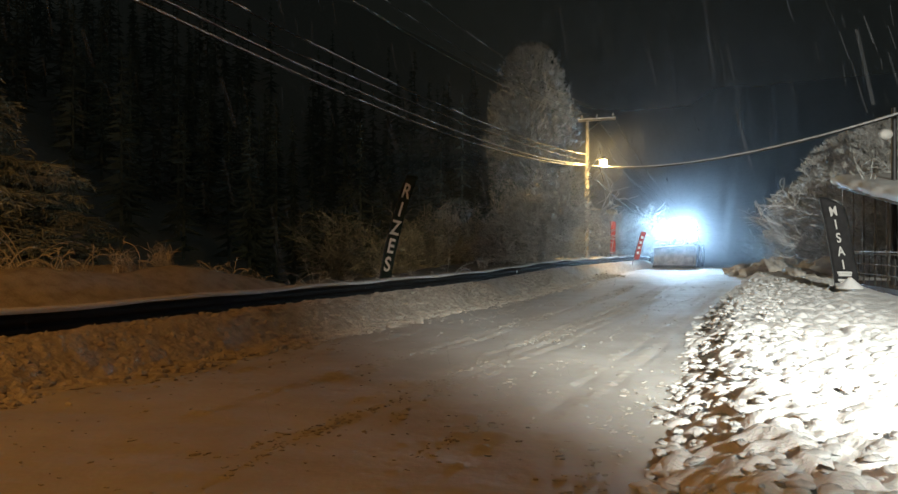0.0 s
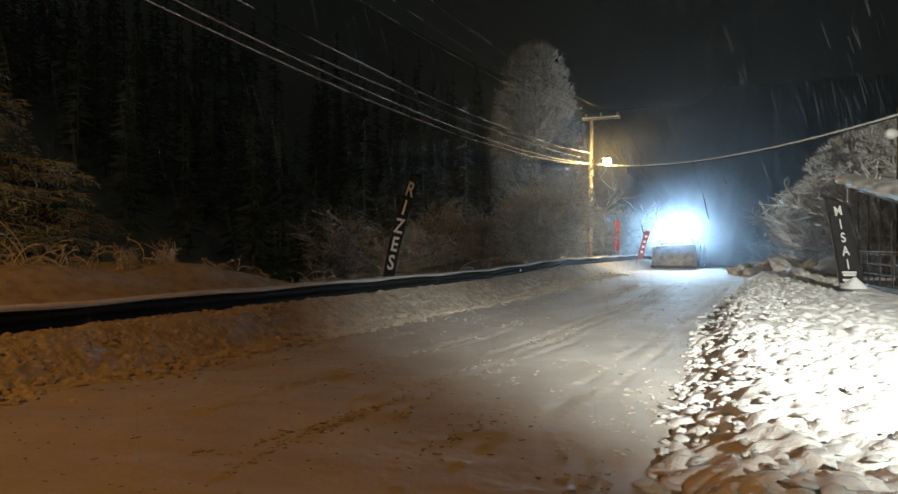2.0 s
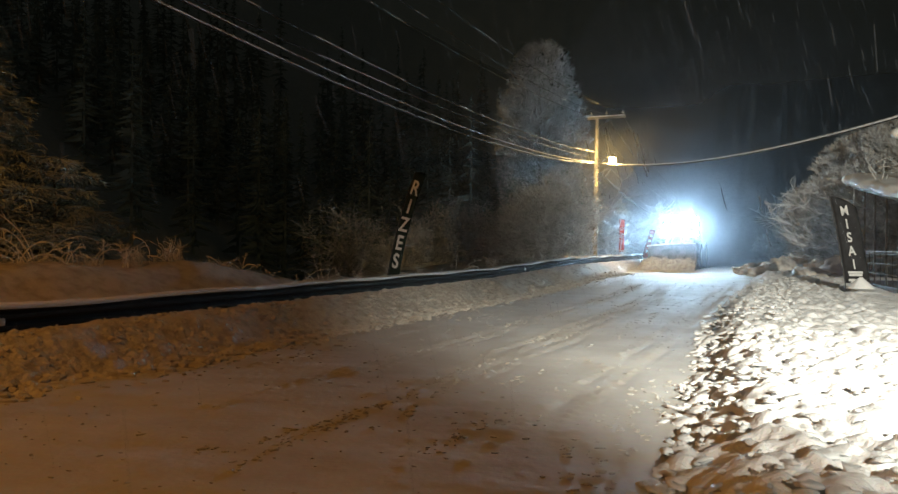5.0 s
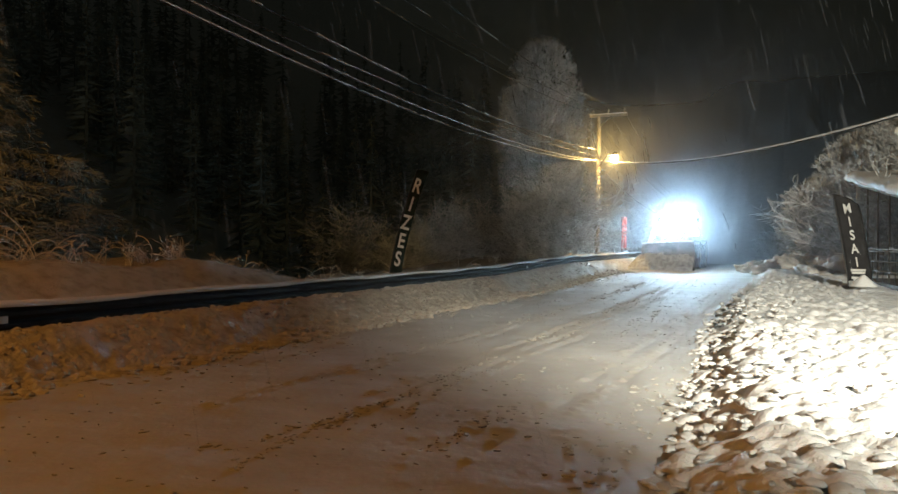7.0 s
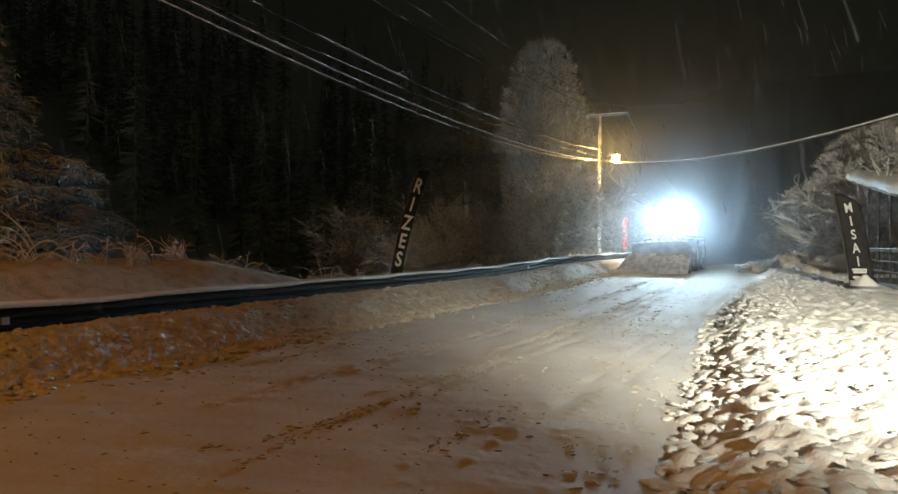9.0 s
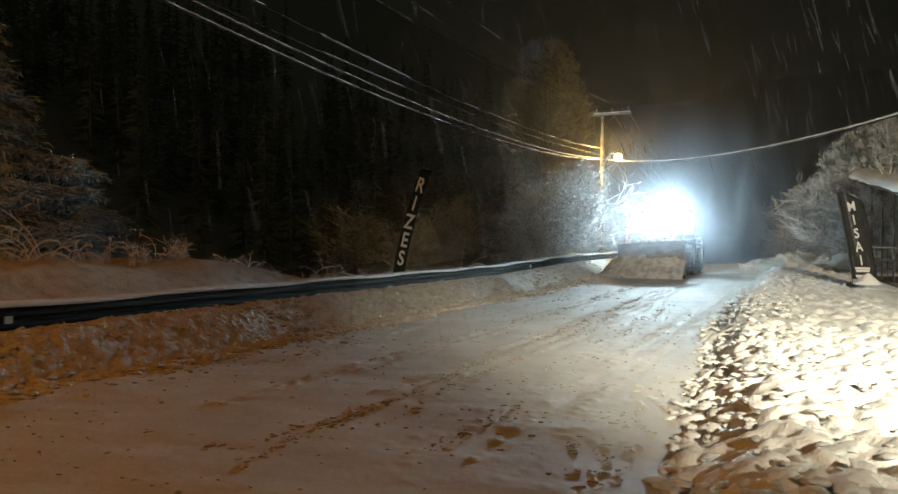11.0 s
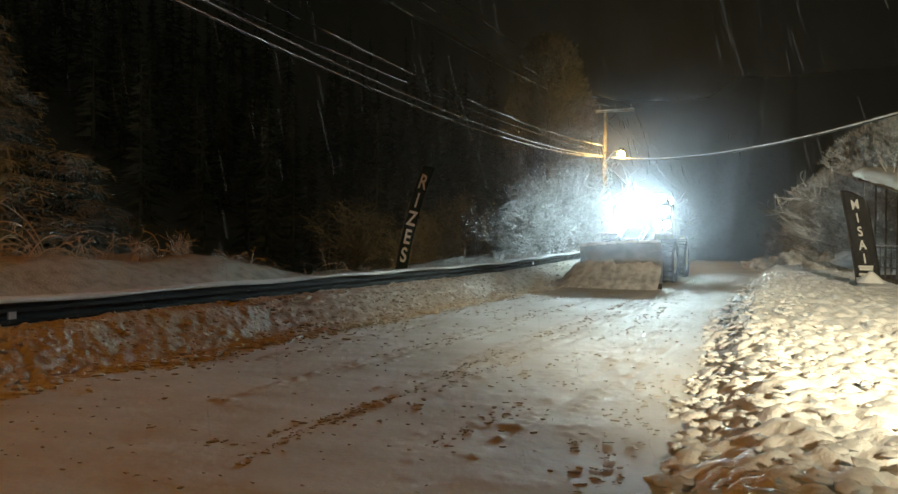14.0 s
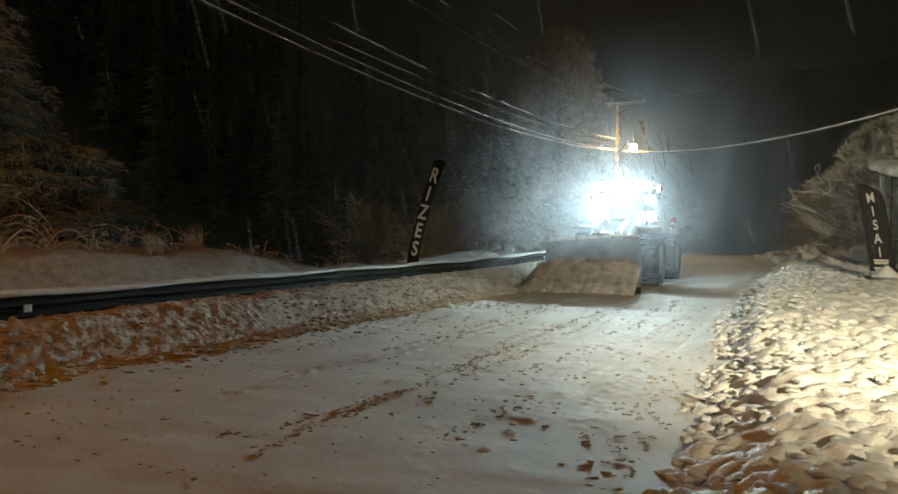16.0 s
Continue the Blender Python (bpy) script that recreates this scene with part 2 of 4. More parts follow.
def build_ground():
    sl = sorted([-v for v in spread(4, 900, 2, 1.25)] + list(np.arange(-3, 60, 0.9)) + spread(60, 900, 2, 1.22))
    ql = sorted([-v for v in spread(16, 900, 1.5, 1.25)] + list(np.arange(-15, 12, 0.5)) + spread(12.2, 900, 1.5, 1.25))
    s, q = np.meshgrid(sl, ql, indexing="ij")
    z = ground_z(s, q) - 0.1 - 0.12 * ((q > -7.5) & (q < -0.9)) + 0.05 * waves(s, q, 3, 9) * (np.abs(q + 4) > 4)
    # under the finer snow sheets the ground lies a little lower
    z = z - 0.12 * ((s > -1.5) & (s < 60) & (q > -15) & (q < 9))
    tagged(sheet("ground", s, q, z, SNOW), "snow-covered ground falling to a dark wooded valley", "ground", kind="structure")

    for s0, s1, ds, dq in ((2, 28, .05, .04), (-14, 2, .4, .13), (28, 110, .4, .13)):
        s, q = np.meshgrid(np.arange(s0, s1 + ds * .5, ds), np.arange(-7.5, -0.5, dq), indexing="ij")
        z = road_z(s) + 0.006 * waves(s, q, 5, 0.9) + 0.012 * waves(s, q, 6, 3.5) + 0.0015 * waves(s, q, 7, 0.25)
        if s0 == 2:
            for k, (q0, w, a, b, n) in enumerate(RUTS):
                z = np.maximum(z, z + lumps(s, q, n, 60 + k, a, b, q0 - w, q0 + w, .02, .06, .68 if w < .1 else .42, 1.1))
                if w < .1:
                    z = z - .009 * (1 + .8 * np.sin(s * 3.1 + 2 * np.sin(s * .9))) * np.exp(-((q - q0 - .12 - .03 * np.sin(s * 1.3)) / .07) ** 2) * smooth(a, a + 3, s)
            z = np.maximum(z, z + lumps(s, q, 500, 90, 3, 24, -6.9, -1.0, .02, .05, .38, 1.3))
        tagged(sheet("road", s, q, z, PACKED), "road of grey packed snow with crumbled wheel tracks", "road", kind="structure")

    # the lumpy ploughed bank and the trodden yard beside it
    for name, s0, s1, ds, q0, q1, dq in (("snow_bank", 1.2, 12, .028, -1.7, 3.2, .028), ("snow_bank", 12, 34, .06, -2.0, 3.2, .04), ("snow_yard", 1.2, 34, .07, 3.2, 9.0, .06)):
        s, q = np.meshgrid(np.arange(s0, s1 + ds, ds), np.arange(q0, q1 + dq, dq), indexing="ij")
        edge = np.interp(s, (0, 4.5, 7.4, 15.5, 30), (-.62, -.68, -.93, -1.5, -1.3)) + 0.07 * waves(s, 0 * q, 11, 3.0)
        z = road_z(s) - 0.05 + 0.27 * smooth(-.08, .75, q - edge) + 0.025 * waves(s, q, 12, 0.7) + 0.012 * waves(s, q, 15, 0.22)
        z = z + 0.05 * smooth(0.2, 0.9, q - edge) * smooth(2.4, 1.2, q - edge)
        heap = lumps(s, q, 4600, 13, 1.2, 34, -1.8, 2.2, 0.05, 0.15, 0.8, 1.35) * smooth(-0.1, 0.08, q - edge)
        heap = np.maximum(heap, lumps(s, q, 900, 24, 2.6, 10, -1.3, 1.5, 0.05, 0.15, 0.85, 1.0) * smooth(-0.12, 0.06, q - edge))
        crumb = lumps(s, q, 9000, 16, 1.2, 34, -1.8, 2.6, 0.02, 0.07, 0.55, 1.4) * smooth(-0.35, 0.1, q - edge) * (0.25 + 0.75 * smooth(1.3, 0.4, q))
        yard = lumps(s, q, 6000, 14, 1.2, 34, 0.9, 9.0, 0.08, 0.28, 0.2, 1.3)
        x, y = s * SN + q * CS, s * CS - q * SN
        wander = y + .25 * waves(x, y, 17, 2.5)
        ripple = .013 * np.sin(wander * 9.5 + 1.5 * np.sin(x * 1.7)) * (.5 + .5 * waves(x, y, 18, 1.6)) + .011 * np.sin(wander * 17 + x * 1.1) * waves(x, y, 19, 1.1)
        z = z + ripple * smooth(.6, 1.6, q) + np.maximum(np.maximum(heap * smooth(2.3, 1.3, q), crumb), yard * smooth(0.9, 1.6, q))
        label = "lumpy ploughed snow bank beside the road" if name == "snow_bank" else "trodden uneven snow in the yard"
        tagged(sheet(name, s, q, z, SNOW), label, "snow bank", kind="structure")

    # the bank on the other side, in front of and behind the guard rail
    for s0, s1, ds, dq in ((2, 20, .026, .022), (20, 50, .07, .05)):
        s, q = np.meshgrid(np.arange(s0, s1 + ds, ds), np.arange(-9.0, -6.6, dq), indexing="ij")
        edge = -7.0 + 0.15 * waves(s, 0 * q, 21, 4)
        z = road_z(s) - 0.04 + 0.5 * smooth(0, 1.35, edge - q) + 0.02 * waves(s, q, 22, 1.2) + 0.008 * waves(s, q, 27, 0.3)
        heap = np.maximum(lumps(s, q, 12000, 23, 2, 50, -8.4, -6.75, 0.02, 0.065, 0.95), lumps(s, q, 4200, 24, 2, 50, -7.6, -6.8, 0.03, 0.075, 1.0))
        z = z + heap * .6 * smooth(-0.15, 0.05, edge - q) + .01 * waves(s, q, 28, .12)
        tagged(sheet("snow_verge", s, q, z, DIRTY), "rough snow verge with dirty crumbled clods", "snow bank", kind="structure")
    s, q = np.meshgrid(np.arange(-3, 60, 0.2), np.arange(-15, -8.85, 0.15), indexing="ij")
    z = ground_z(s, q) + 0.07 * waves(s, q, 31, 2.2) + 0.03 * waves(s, q, 32, 0.8)
    z = z + lumps(s, q, 900, 33, -3, 18, -13.5, -9.3, .25, .7, .22)
    tagged(sheet("snow_mound", s, q, z, DIRTY), "smooth snow mound behind the guard rail", "snow bank", kind="structure")


build_ground()


# ---- guard rail ----
def build_guard_rail():
    rail = thing("guard_rail", road_pose(0, -8.6), "galvanised steel guard rail capped with snow", "guard rail")
    prof = [(0, -.155), (.0, -.13), (.075, -.09), (.075, -.045), (.0, -.01), (.0, .01), (.075, .045), (.075, .09), (.0, .13), (.0, .155)]
    length, first = 4.0, -6.0
    for k in range(15):
        s0 = first + k * length
        v, f = [], []
        for e in (s0 - 0.12, s0 + length):
            z0 = 0.58 + float(road_z(np.float64(e))) + 0.02 * math.sin(e * 1.7)
            for off in (0.0, -0.006):
                v += [(x + off - (0.012 if e < s0 else 0), e, z0 + z) for x, z in prof]
        n = len(prof)
        for i in range(n - 1):
            f.append((i, i + 1, 2 * n + i + 1, 2 * n + i))
            f.append((n + i + 1, n + i, 3 * n + i, 3 * n + i + 1))
        f += [(0, 2 * n, 3 * n, n), (n - 1, 2 * n - 1, 4 * n - 1, 3 * n - 1)]
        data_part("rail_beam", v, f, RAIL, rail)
        zp = 0.58 + float(road_z(np.float64(s0)))
        bm = box(B(), (-0.1, s0, zp - 0.3), (0.14, 0.1, 0.9), bevel=0.01)
        part("post", bm, STEEL, rail)

    for y in (5.3, 24.1):
        part("reflector", box(B(), (0.085, y, .58 + float(road_z(np.float64(y)))), (0.03, 0.1, 0.09), bevel=0.008), WHITE, rail, "small white reflector")
    # the snow lying along the top
    rnd = np.random.RandomState(4)
    ys = np.arange(-6, 54, 0.16)
    cols = []
    for y in ys:
        w, h = 0.2 + 0.06 * rnd.rand(), 0.025 + 0.03 * math.sin(y * 0.8) ** 2 + 0.015 * rnd.rand()
        z0 = 0.735 + float(road_z(np.float64(y))) + 0.02 * math.sin(y * 1.7)
        cols.append([(0.09 - 0.0, y, z0 - 0.01), (0.1, y, z0 + h * .5), (0.03, y, z0 + h), (-w * .6, y, z0 + h * .95), (-w - .12, y, z0 + h * .4), (-w - .14, y, z0 - 0.02)])
    v = [p for c in cols for p in c]
    f = [(i * 6 + j, i * 6 + j + 1, i * 6 + j + 7, i * 6 + j + 6) for i in range(len(cols) - 1) for j in range(5)]
    f += [(i * 6 + 5, i * 6, i * 6 + 6, i * 6 + 11) for i in range(len(cols) - 1)]
    cap = data_part("snow_cap", v, f, SNOW, rail, True)
    cap["label"] = "uneven ridge of fresh snow"


build_guard_rail()


# ---- poles and wires ----
POLE = place(39.2, -9.75)
POLE_NEAR = place(-3.0, -9.6)


def build_pole(name, base, z0, top, label, glow, reach=(1.05, -.15), lamp_z=6.2):
    p = thing(name, Matrix.Translation((base.x, base.y, z0)) @ pose(0, 0, 0, 0, 0.6, -25), label, "utility pole", "utility poles along the road")
    h = top - z0
    part("shaft", rod(B(), (0, 0, -0.3), (0, 0, h), 0.15, 0.1, 14), WOOD, p)
    bm = box(B(), (0.55, -0.09, h - 0.12), (2.1, 0.1, 0.12), bevel=0.01)
    part("crossarm", bm, WOOD, p)
    bm = box(B(), (0.55, -0.09, h - 0.03), (2.1, 0.12, 0.07), bevel=0.02)
    part("snow_cap", bm, SNOW, p, "line of snow on the crossarm")
    bm = rod(B(), (0, -0.06, h - 0.75), (0.75, -0.09, h - 0.18), 0.025, n=6)
    part("brace", bm, STEEL, p)
    for x in (-0.3, 0.55, 1.45):
        bm = rod(B(), (x, -0.09, h), (x, -0.09, h + 0.12), 0.02, n=6)
        rod(bm, (x, -0.09, h + 0.1), (x, -0.09, h + 0.15), 0.075, 0.06, 10)
        rod(bm, (x, -0.09, h + 0.15), (x, -0.09, h + 0.23), 0.05, 0.03, 10)
        part("insulator", bm, PVC, p, "pale porcelain insulator")
    zl = lamp_z - z0
    rx, ry = reach
    bm = rod(B(), (0.06, 0, zl - 0.25), (rx * .55, ry * .55, zl + 0.12), 0.03, n=8)
    rod(bm, (rx * .55, ry * .55, zl + 0.12), (rx, ry, zl + 0.12), 0.03, n=8)
    part("lamp_arm", bm, STEEL, p)
    bm = B()
    bmesh.ops.create_cone(bm, cap_ends=True, segments=14, radius1=0.24, radius2=0.08, depth=0.2, matrix=Matrix.Translation((rx, ry, zl + 0.13)))
    part("lamp_head", bm, STEEL, p)
    bm = B()
    bmesh.ops.create_uvsphere(bm, u_segments=14, v_segments=9, radius=0.2, matrix=Matrix.Translation((rx, ry, zl - 0.14)))
    part("bulb", bm, glow, p, "glowing amber street lamp").visible_shadow = False
    for zz in (6.35, 5.95, 5.7):
        part("bracket", box(B(), (0.1, -0.05, zz - z0), (0.2, 0.16, 0.08), bevel=0.01), STEEL, p)
    return p


build_pole("utility_pole", POLE, 0.55, 8.75, "weathered wooden utility pole with crossarm and amber street lamp", SODIUM_GLOW, (1.25, -1.5))
build_pole("utility_pole", POLE_NEAR, 0.9, 9.0, "wooden utility pole with amber lamp behind the guard rail", NEAR_GLOW, (1.05, -.15), 8.2)


def build_wire(name, a, b, sag, r, snow, seed, label, m0=0.0, m1=1.0):
    w = thing(name, Matrix.Identity(4), label, "cable")
    a, b = Vector(a), Vector(b)
    n = 60

    def at(t):
        p = a.lerp(b, t)
        p.z -= sag * 4 * t * (1 - t)
        return p
    segs = [(*at(i / n), *at((i + 1) / n), r, r) for i in range(n)]
    v, f = prisms(segs, 5)
    data_part("wire", v, f, WIRE, w)
    rnd = random.Random(seed)
    if snow:
        segs, i = [], 0
        while i < 160:
            k = rnd.randint(3, 14)
            if rnd.random() < snow:
                for j in range(i, min(i + k, 160)):
                    p, q = at(j / 160), at((j + 1) / 160)
                    p.z, q.z = p.z + r * 1.1, q.z + r * 1.1
                    rr = r * 1.15
                    segs.append((*p, *q, rr * rnd.uniform(.85, 1.15), rr * rnd.uniform(.85, 1.15)))
            i += k + (rnd.randint(0, 3) if snow <= 1 else 0)
        v, f = prisms(segs, 6)
        data_part("snow_sleeve", v, f, SNOW, w)
    for c in w.children:
        if c.name.startswith("snow_sleeve"):
            c["kind"] = "stuff"
    return w


def build_wires():
    up = Vector((0, 0, 1))
    for k, (z1, z2, dq, sag, snow, r) in enumerate([(6.74, 7.44, -.05, 1.0, .8, .022), (6.18, 7.08, -.14, 1.17, 1.1, .02), (6.13, 6.8, -.06, 1.23, .8, .02), (6.4, 6.59, -.14, .68, .15, .017)]):
        build_wire("telephone_cable", POLE + up * z1, POLE_NEAR + place(0, dq) + up * z2, sag, r, snow, k, "sagging black cable with patches of snow")
    for k, (x, z1, z2, sag) in enumerate(((-.3, 8.78, 8.81, .88), (.55, 8.8, 9.1, 1.1), (1.45, 8.87, 9.3, 1.24))):
        build_wire("power_line", POLE + place(0, x, z1), POLE_NEAR + place(0, x, z2), sag, 0.01, .2, 20 + k, "thin overhead power line")
        build_wire("power_line", POLE + place(0, x, 8.87), place(84, -12 + x, 6.5), 0.6, 0.009, 0, 25 + k, "thin overhead power line")
    build_wire("service_cable", POLE + place(0, 0.15, 6.1), Vector((12.95, 19.6, 5.35)), 0.62, 0.034, 1.1, 31, "snow-covered service cable to the house")
    build_wire("service_cable", POLE + place(0, 0.15, 5.75), place(62, -9, 3.6), 0.5, 0.02, .6, 32, "snow-covered cable drooping behind the pole")


build_wires()


# ---- flags ----
def letters(text, step, size, mat, parent, top, bend, m):
    """Upright letters one under another, along the flag's bend."""
    for k, ch in enumerate(text):
        cu = bpy.data.curves.new("letter", "FONT")
        cu.offset = size * 0.02
        cu.body, cu.size, cu.extrude, cu.align_x, cu.align_y = ch, size, 0.003, "CENTER", "CENTER"
        tmp = new("letter", cu)
        me = bpy.data.meshes.new_from_object(tmp.evaluated_get(bpy.context.evaluated_depsgraph_get()))
        bpy.data.objects.remove(tmp)
        me.materials.clear()
        me.materials.append(mat)
        ob = new("letter", me)
        ob.parent = parent
        z = top - k * step
        tilt = math.degrees(math.atan((bend(z + .1) - bend(z - .1)) / .2))
        ob.matrix_basis = Matrix.Translation((bend(z) + m, -0.05, z)) @ pose(0, 0, 0, 0, tilt, 0) @ pose(0, 0, 0, 90, 0, 0) @ Matrix.Diagonal((.68, 1, 1, 1))


def build_flag(name, m, height, width, mat, label, bend, z0=0.45, curl=0.5, group="feather flags along the road"):
    f = thing(name, m, label, "feather flag", group)
    pole_pts = [Vector((bend(z) - width / 2, 0, z)) for z in np.linspace(-0.1, height, 14)]
    bm = B()
    for a, b in zip(pole_pts, pole_pts[1:]):
        rod(bm, a, b, 0.016, n=6)
    part("pole", bm, STEEL, f)
    v, fc = [], []
    n, k = 22, 7
    for i in range(n + 1):
        z = z0 + (height - z0) * i / n
        w = width * (1 - 0.0 * i / n)
        for j in range(k + 1):
            x = j / k
            zz = z - (curl * x ** 2.2) * (i / n) ** 6
            v.append((bend(zz) - width / 2 + w * x, 0.035 * math.sin(3 * x + 4 * z) * x, zz))
    for i in range(n):
        for j in range(k):
            a = i * (k + 1) + j
            fc.append((a, a + 1, a + k + 2, a + k + 1))
    cl = data_part("banner", v, fc, mat, f, True)
    md = cl.modifiers.new("thick", "SOLIDIFY")
    md.thickness = 0.006
    return f


def build_flags():
    lean = lambda z: 0.13 * z + 0.045 * z * z
    at = Vector((-0.091 * 18.2, 18.2, 0.55))
    f = build_flag("feather_flag", Matrix.Translation(at) @ pose(0, 0, 0, 0, 0, -4), 2.85, 0.3, NAVY, "dark leaning feather flag with white letters behind the guard rail", lean, 0.1, 0.05)
    letters("RIZES", 0.47, 0.53, WHITE, f, 2.42, lean, 0.0)
    at = Vector((11.02, 19.5, 0.43))
    lean2 = lambda z: -0.13 * z - 0.012 * z * z + 0.02
    f = build_flag("feather_flag", Matrix.Translation(at) @ pose(0, 0, 0, 0, 0, -25) @ Matrix.Diagonal((.88, .88, .88, 1)), 2.85, 0.68, CLOTH, "black feather flag with white letters standing in the snow", lean2, 0.12, 0.35)
    letters("MISAI", 0.42, 0.42, GREYPRINT, f, 2.38, lean2, -0.02)
    for z, w in ((0.46, .4), (0.38, .36), (0.22, .42), (0.14, .34)):
        part("print_bar", box(B(), (lean2(z) - 0.02, -0.05, z), (w, 0.008, 0.07), bevel=0.002), GREYPRINT, f, "small unreadable lettering")
    bm = B()
    bmesh.ops.create_cone(bm, cap_ends=True, segments=18, radius1=0.42, radius2=0.05, depth=0.34, matrix=Matrix.Translation((0.1, -0.1, 0.14)))
    for vtx in bm.verts:
        vtx.co += Vector((noise.noise(vtx.co * 3), noise.noise(vtx.co * 3 + Vector((5, 0, 0))), 0)) * 0.06
    part("snow_heap", bm, SNOW, f, "small heap of snow over the foot")
    red1 = lambda z: 0.01 * z
    red2 = lambda z: 0.22 * z + 0.03 * z * z
    a = build_flag("feather_flag", Matrix.Translation((9.55, 41.0, 0.95)), 2.1, 0.3, RED, "faded red feather flag at the roadside", red1, 0.2, 0.05)
    b = build_flag("feather_flag", Matrix.Translation((11.0, 41.5, 0.6)), 1.85, 0.32, RED, "leaning red feather flag with white marks", red2, 0.2, 0.05)
    for z in (0.6, 0.9, 1.2, 1.5):
        part("print_bar", box(B(), (red2(z), -0.02, z), (0.14, 0.008, 0.13), bevel=0.002), WHITE, b, "white unreadable mark")


build_flags()


# ---- trees ----
def branchy(rnd, a, d, length, r, depth, out, spread_=0.7, lift=0.0, kids=4):
    """A limb that bends, tapers and forks into twigs."""
    n = 4
    p, d = Vector(a), Vector(d).normalized()
    for i in range(n):
        q = p + d * (length / n)
        out.append((*p, *q, r * (1 - .2 * i), r * (1 - .2 * (i + 1))))
        if depth > 0 and i > 0:
            for _ in range(max(1, kids // 2)):
                e = d * .7 + Vector((rnd.gauss(0, 1), rnd.gauss(0, 1), rnd.gauss(0, .6) + lift)) * spread_
                branchy(rnd, q, e, length * rnd.uniform(.35, .62), r * .5, depth - 1, out, spread_, lift, kids)
        d = (d + Vector((rnd.gauss(0, .18), rnd.gauss(0, .18), rnd.gauss(0, .14) + lift * .1))).normalized()
        p = q


def shrub_mesh(seed, h, r, stems, depth=2, thick=0.022, kids=4, least=0.0):
    rnd = random.Random(seed)
    out = []
    for _ in range(stems):
        a, t = rnd.uniform(0, 6.28), rnd.uniform(0.1, 1)
        branchy(rnd, (rnd.gauss(0, .15) * r, rnd.gauss(0, .15) * r, -0.1), (math.cos(a) * t * r / h, math.sin(a) * t * r / h, 1), h * rnd.uniform(.45, .8), thick, depth, out, .85, .06, kids)
    return prisms(out, 3, least)


def conifer_mesh(seed, h, r, whorls, boughs, fine=.5):
    """Tiers of drooping boughs, each a fan of frosted sprays that hang from its ribs."""
    rnd = random.Random(seed)
    out = []
    for k in range(whorls):
        z = h * (0.04 + 0.94 * (k + rnd.uniform(-.25, .25)) / whorls)
        reach = r * (1 - (max(z, 0) / h) ** 2.4) * rnd.uniform(.7, 1.12) + .15
        for b in range(boughs):
            a = b * 6.283 / boughs + rnd.uniform(-.4, .4)
            l = reach * rnd.uniform(.6, 1.12)
            p, d = Vector((0, 0, z)), Vector((math.cos(a), math.sin(a), rnd.uniform(.15, .5)))
            n = 7
            for i in range(n):
                q = p + d.normalized() * (l / n)
                out.append((*p, *q, .03 * (1 - i / (n + 1)), .03 * (1 - (i + 1) / (n + 1))))
                d.z -= .17 + .04 * rnd.random()
                w = l * .34 * math.sin(math.pi * (i + .8) / (n + .6))
                for side in (-1, 1):
                    q2 = p.lerp(q, rnd.random())
                    e = (Vector((d.x, d.y, 0)).normalized() * .8 + Vector((-d.y, d.x, 0)) * side * rnd.uniform(.6, 1.1) + Vector((0, 0, rnd.gauss(-.15, .15)))).normalized()
                    q3 = q2 + e * w
                    out.append((*q2, *q3, .02, .01))
                    for _ in range(max(3, int(w / .13 * fine * 2))):
                        q4 = q2.lerp(q3, rnd.uniform(.1, 1))
                        g = (e * .8 + Vector((rnd.gauss(0, .5), rnd.gauss(0, .5), rnd.gauss(-.35, .3)))).normalized()
                        out.append((*q4, *(q4 + g * rnd.uniform(.1, .26)), .017, .007))
                p = q
    return prisms(out)


def tall_mesh(seed, h, r, n=120, sprays=5200, fat=.02):
    """A tall rounded bare tree: ascending limbs that end in a dense dome of frosted sprays."""
    rnd = random.Random(seed)
    out = []

    def girth(u):
        return r * (max(0.0, 1 - ((u - .56) / .455) ** 2) ** .55 if u > .56 else .45 + .55 * u / .56)
    for _ in range(n):
        z = h * rnd.uniform(.12, .86)
        a = rnd.uniform(0, 6.28)
        branchy(rnd, (0, 0, z * .9), (math.cos(a), math.sin(a), rnd.uniform(.5, 1.2)), girth(z / h) * rnd.uniform(.5, .85), .035, 1, out, .75, .1, 4)
    for _ in range(sprays):
        u, a = rnd.uniform(.06, 1.0), rnd.uniform(0, 6.28)
        lump = 1 + .16 * noise.noise(Vector((math.cos(a) * 1.6, math.sin(a) * 1.6, u * 7)))
        q = girth(u) * lump * rnd.random() ** .4
        if u < .45 and rnd.random() < .45:
            continue
        p = Vector((q * math.cos(a), q * math.sin(a), u * h))
        d = Vector((math.cos(a) * .6, math.sin(a) * .6, .7))
        for _2 in range(4):
            e = (d + Vector((rnd.gauss(0, .5), rnd.gauss(0, .5), rnd.gauss(0, .45)))).normalized()
            out.append((*p, *(p + e * rnd.uniform(12, 30) * fat), fat, fat * .6))
    return prisms(out)


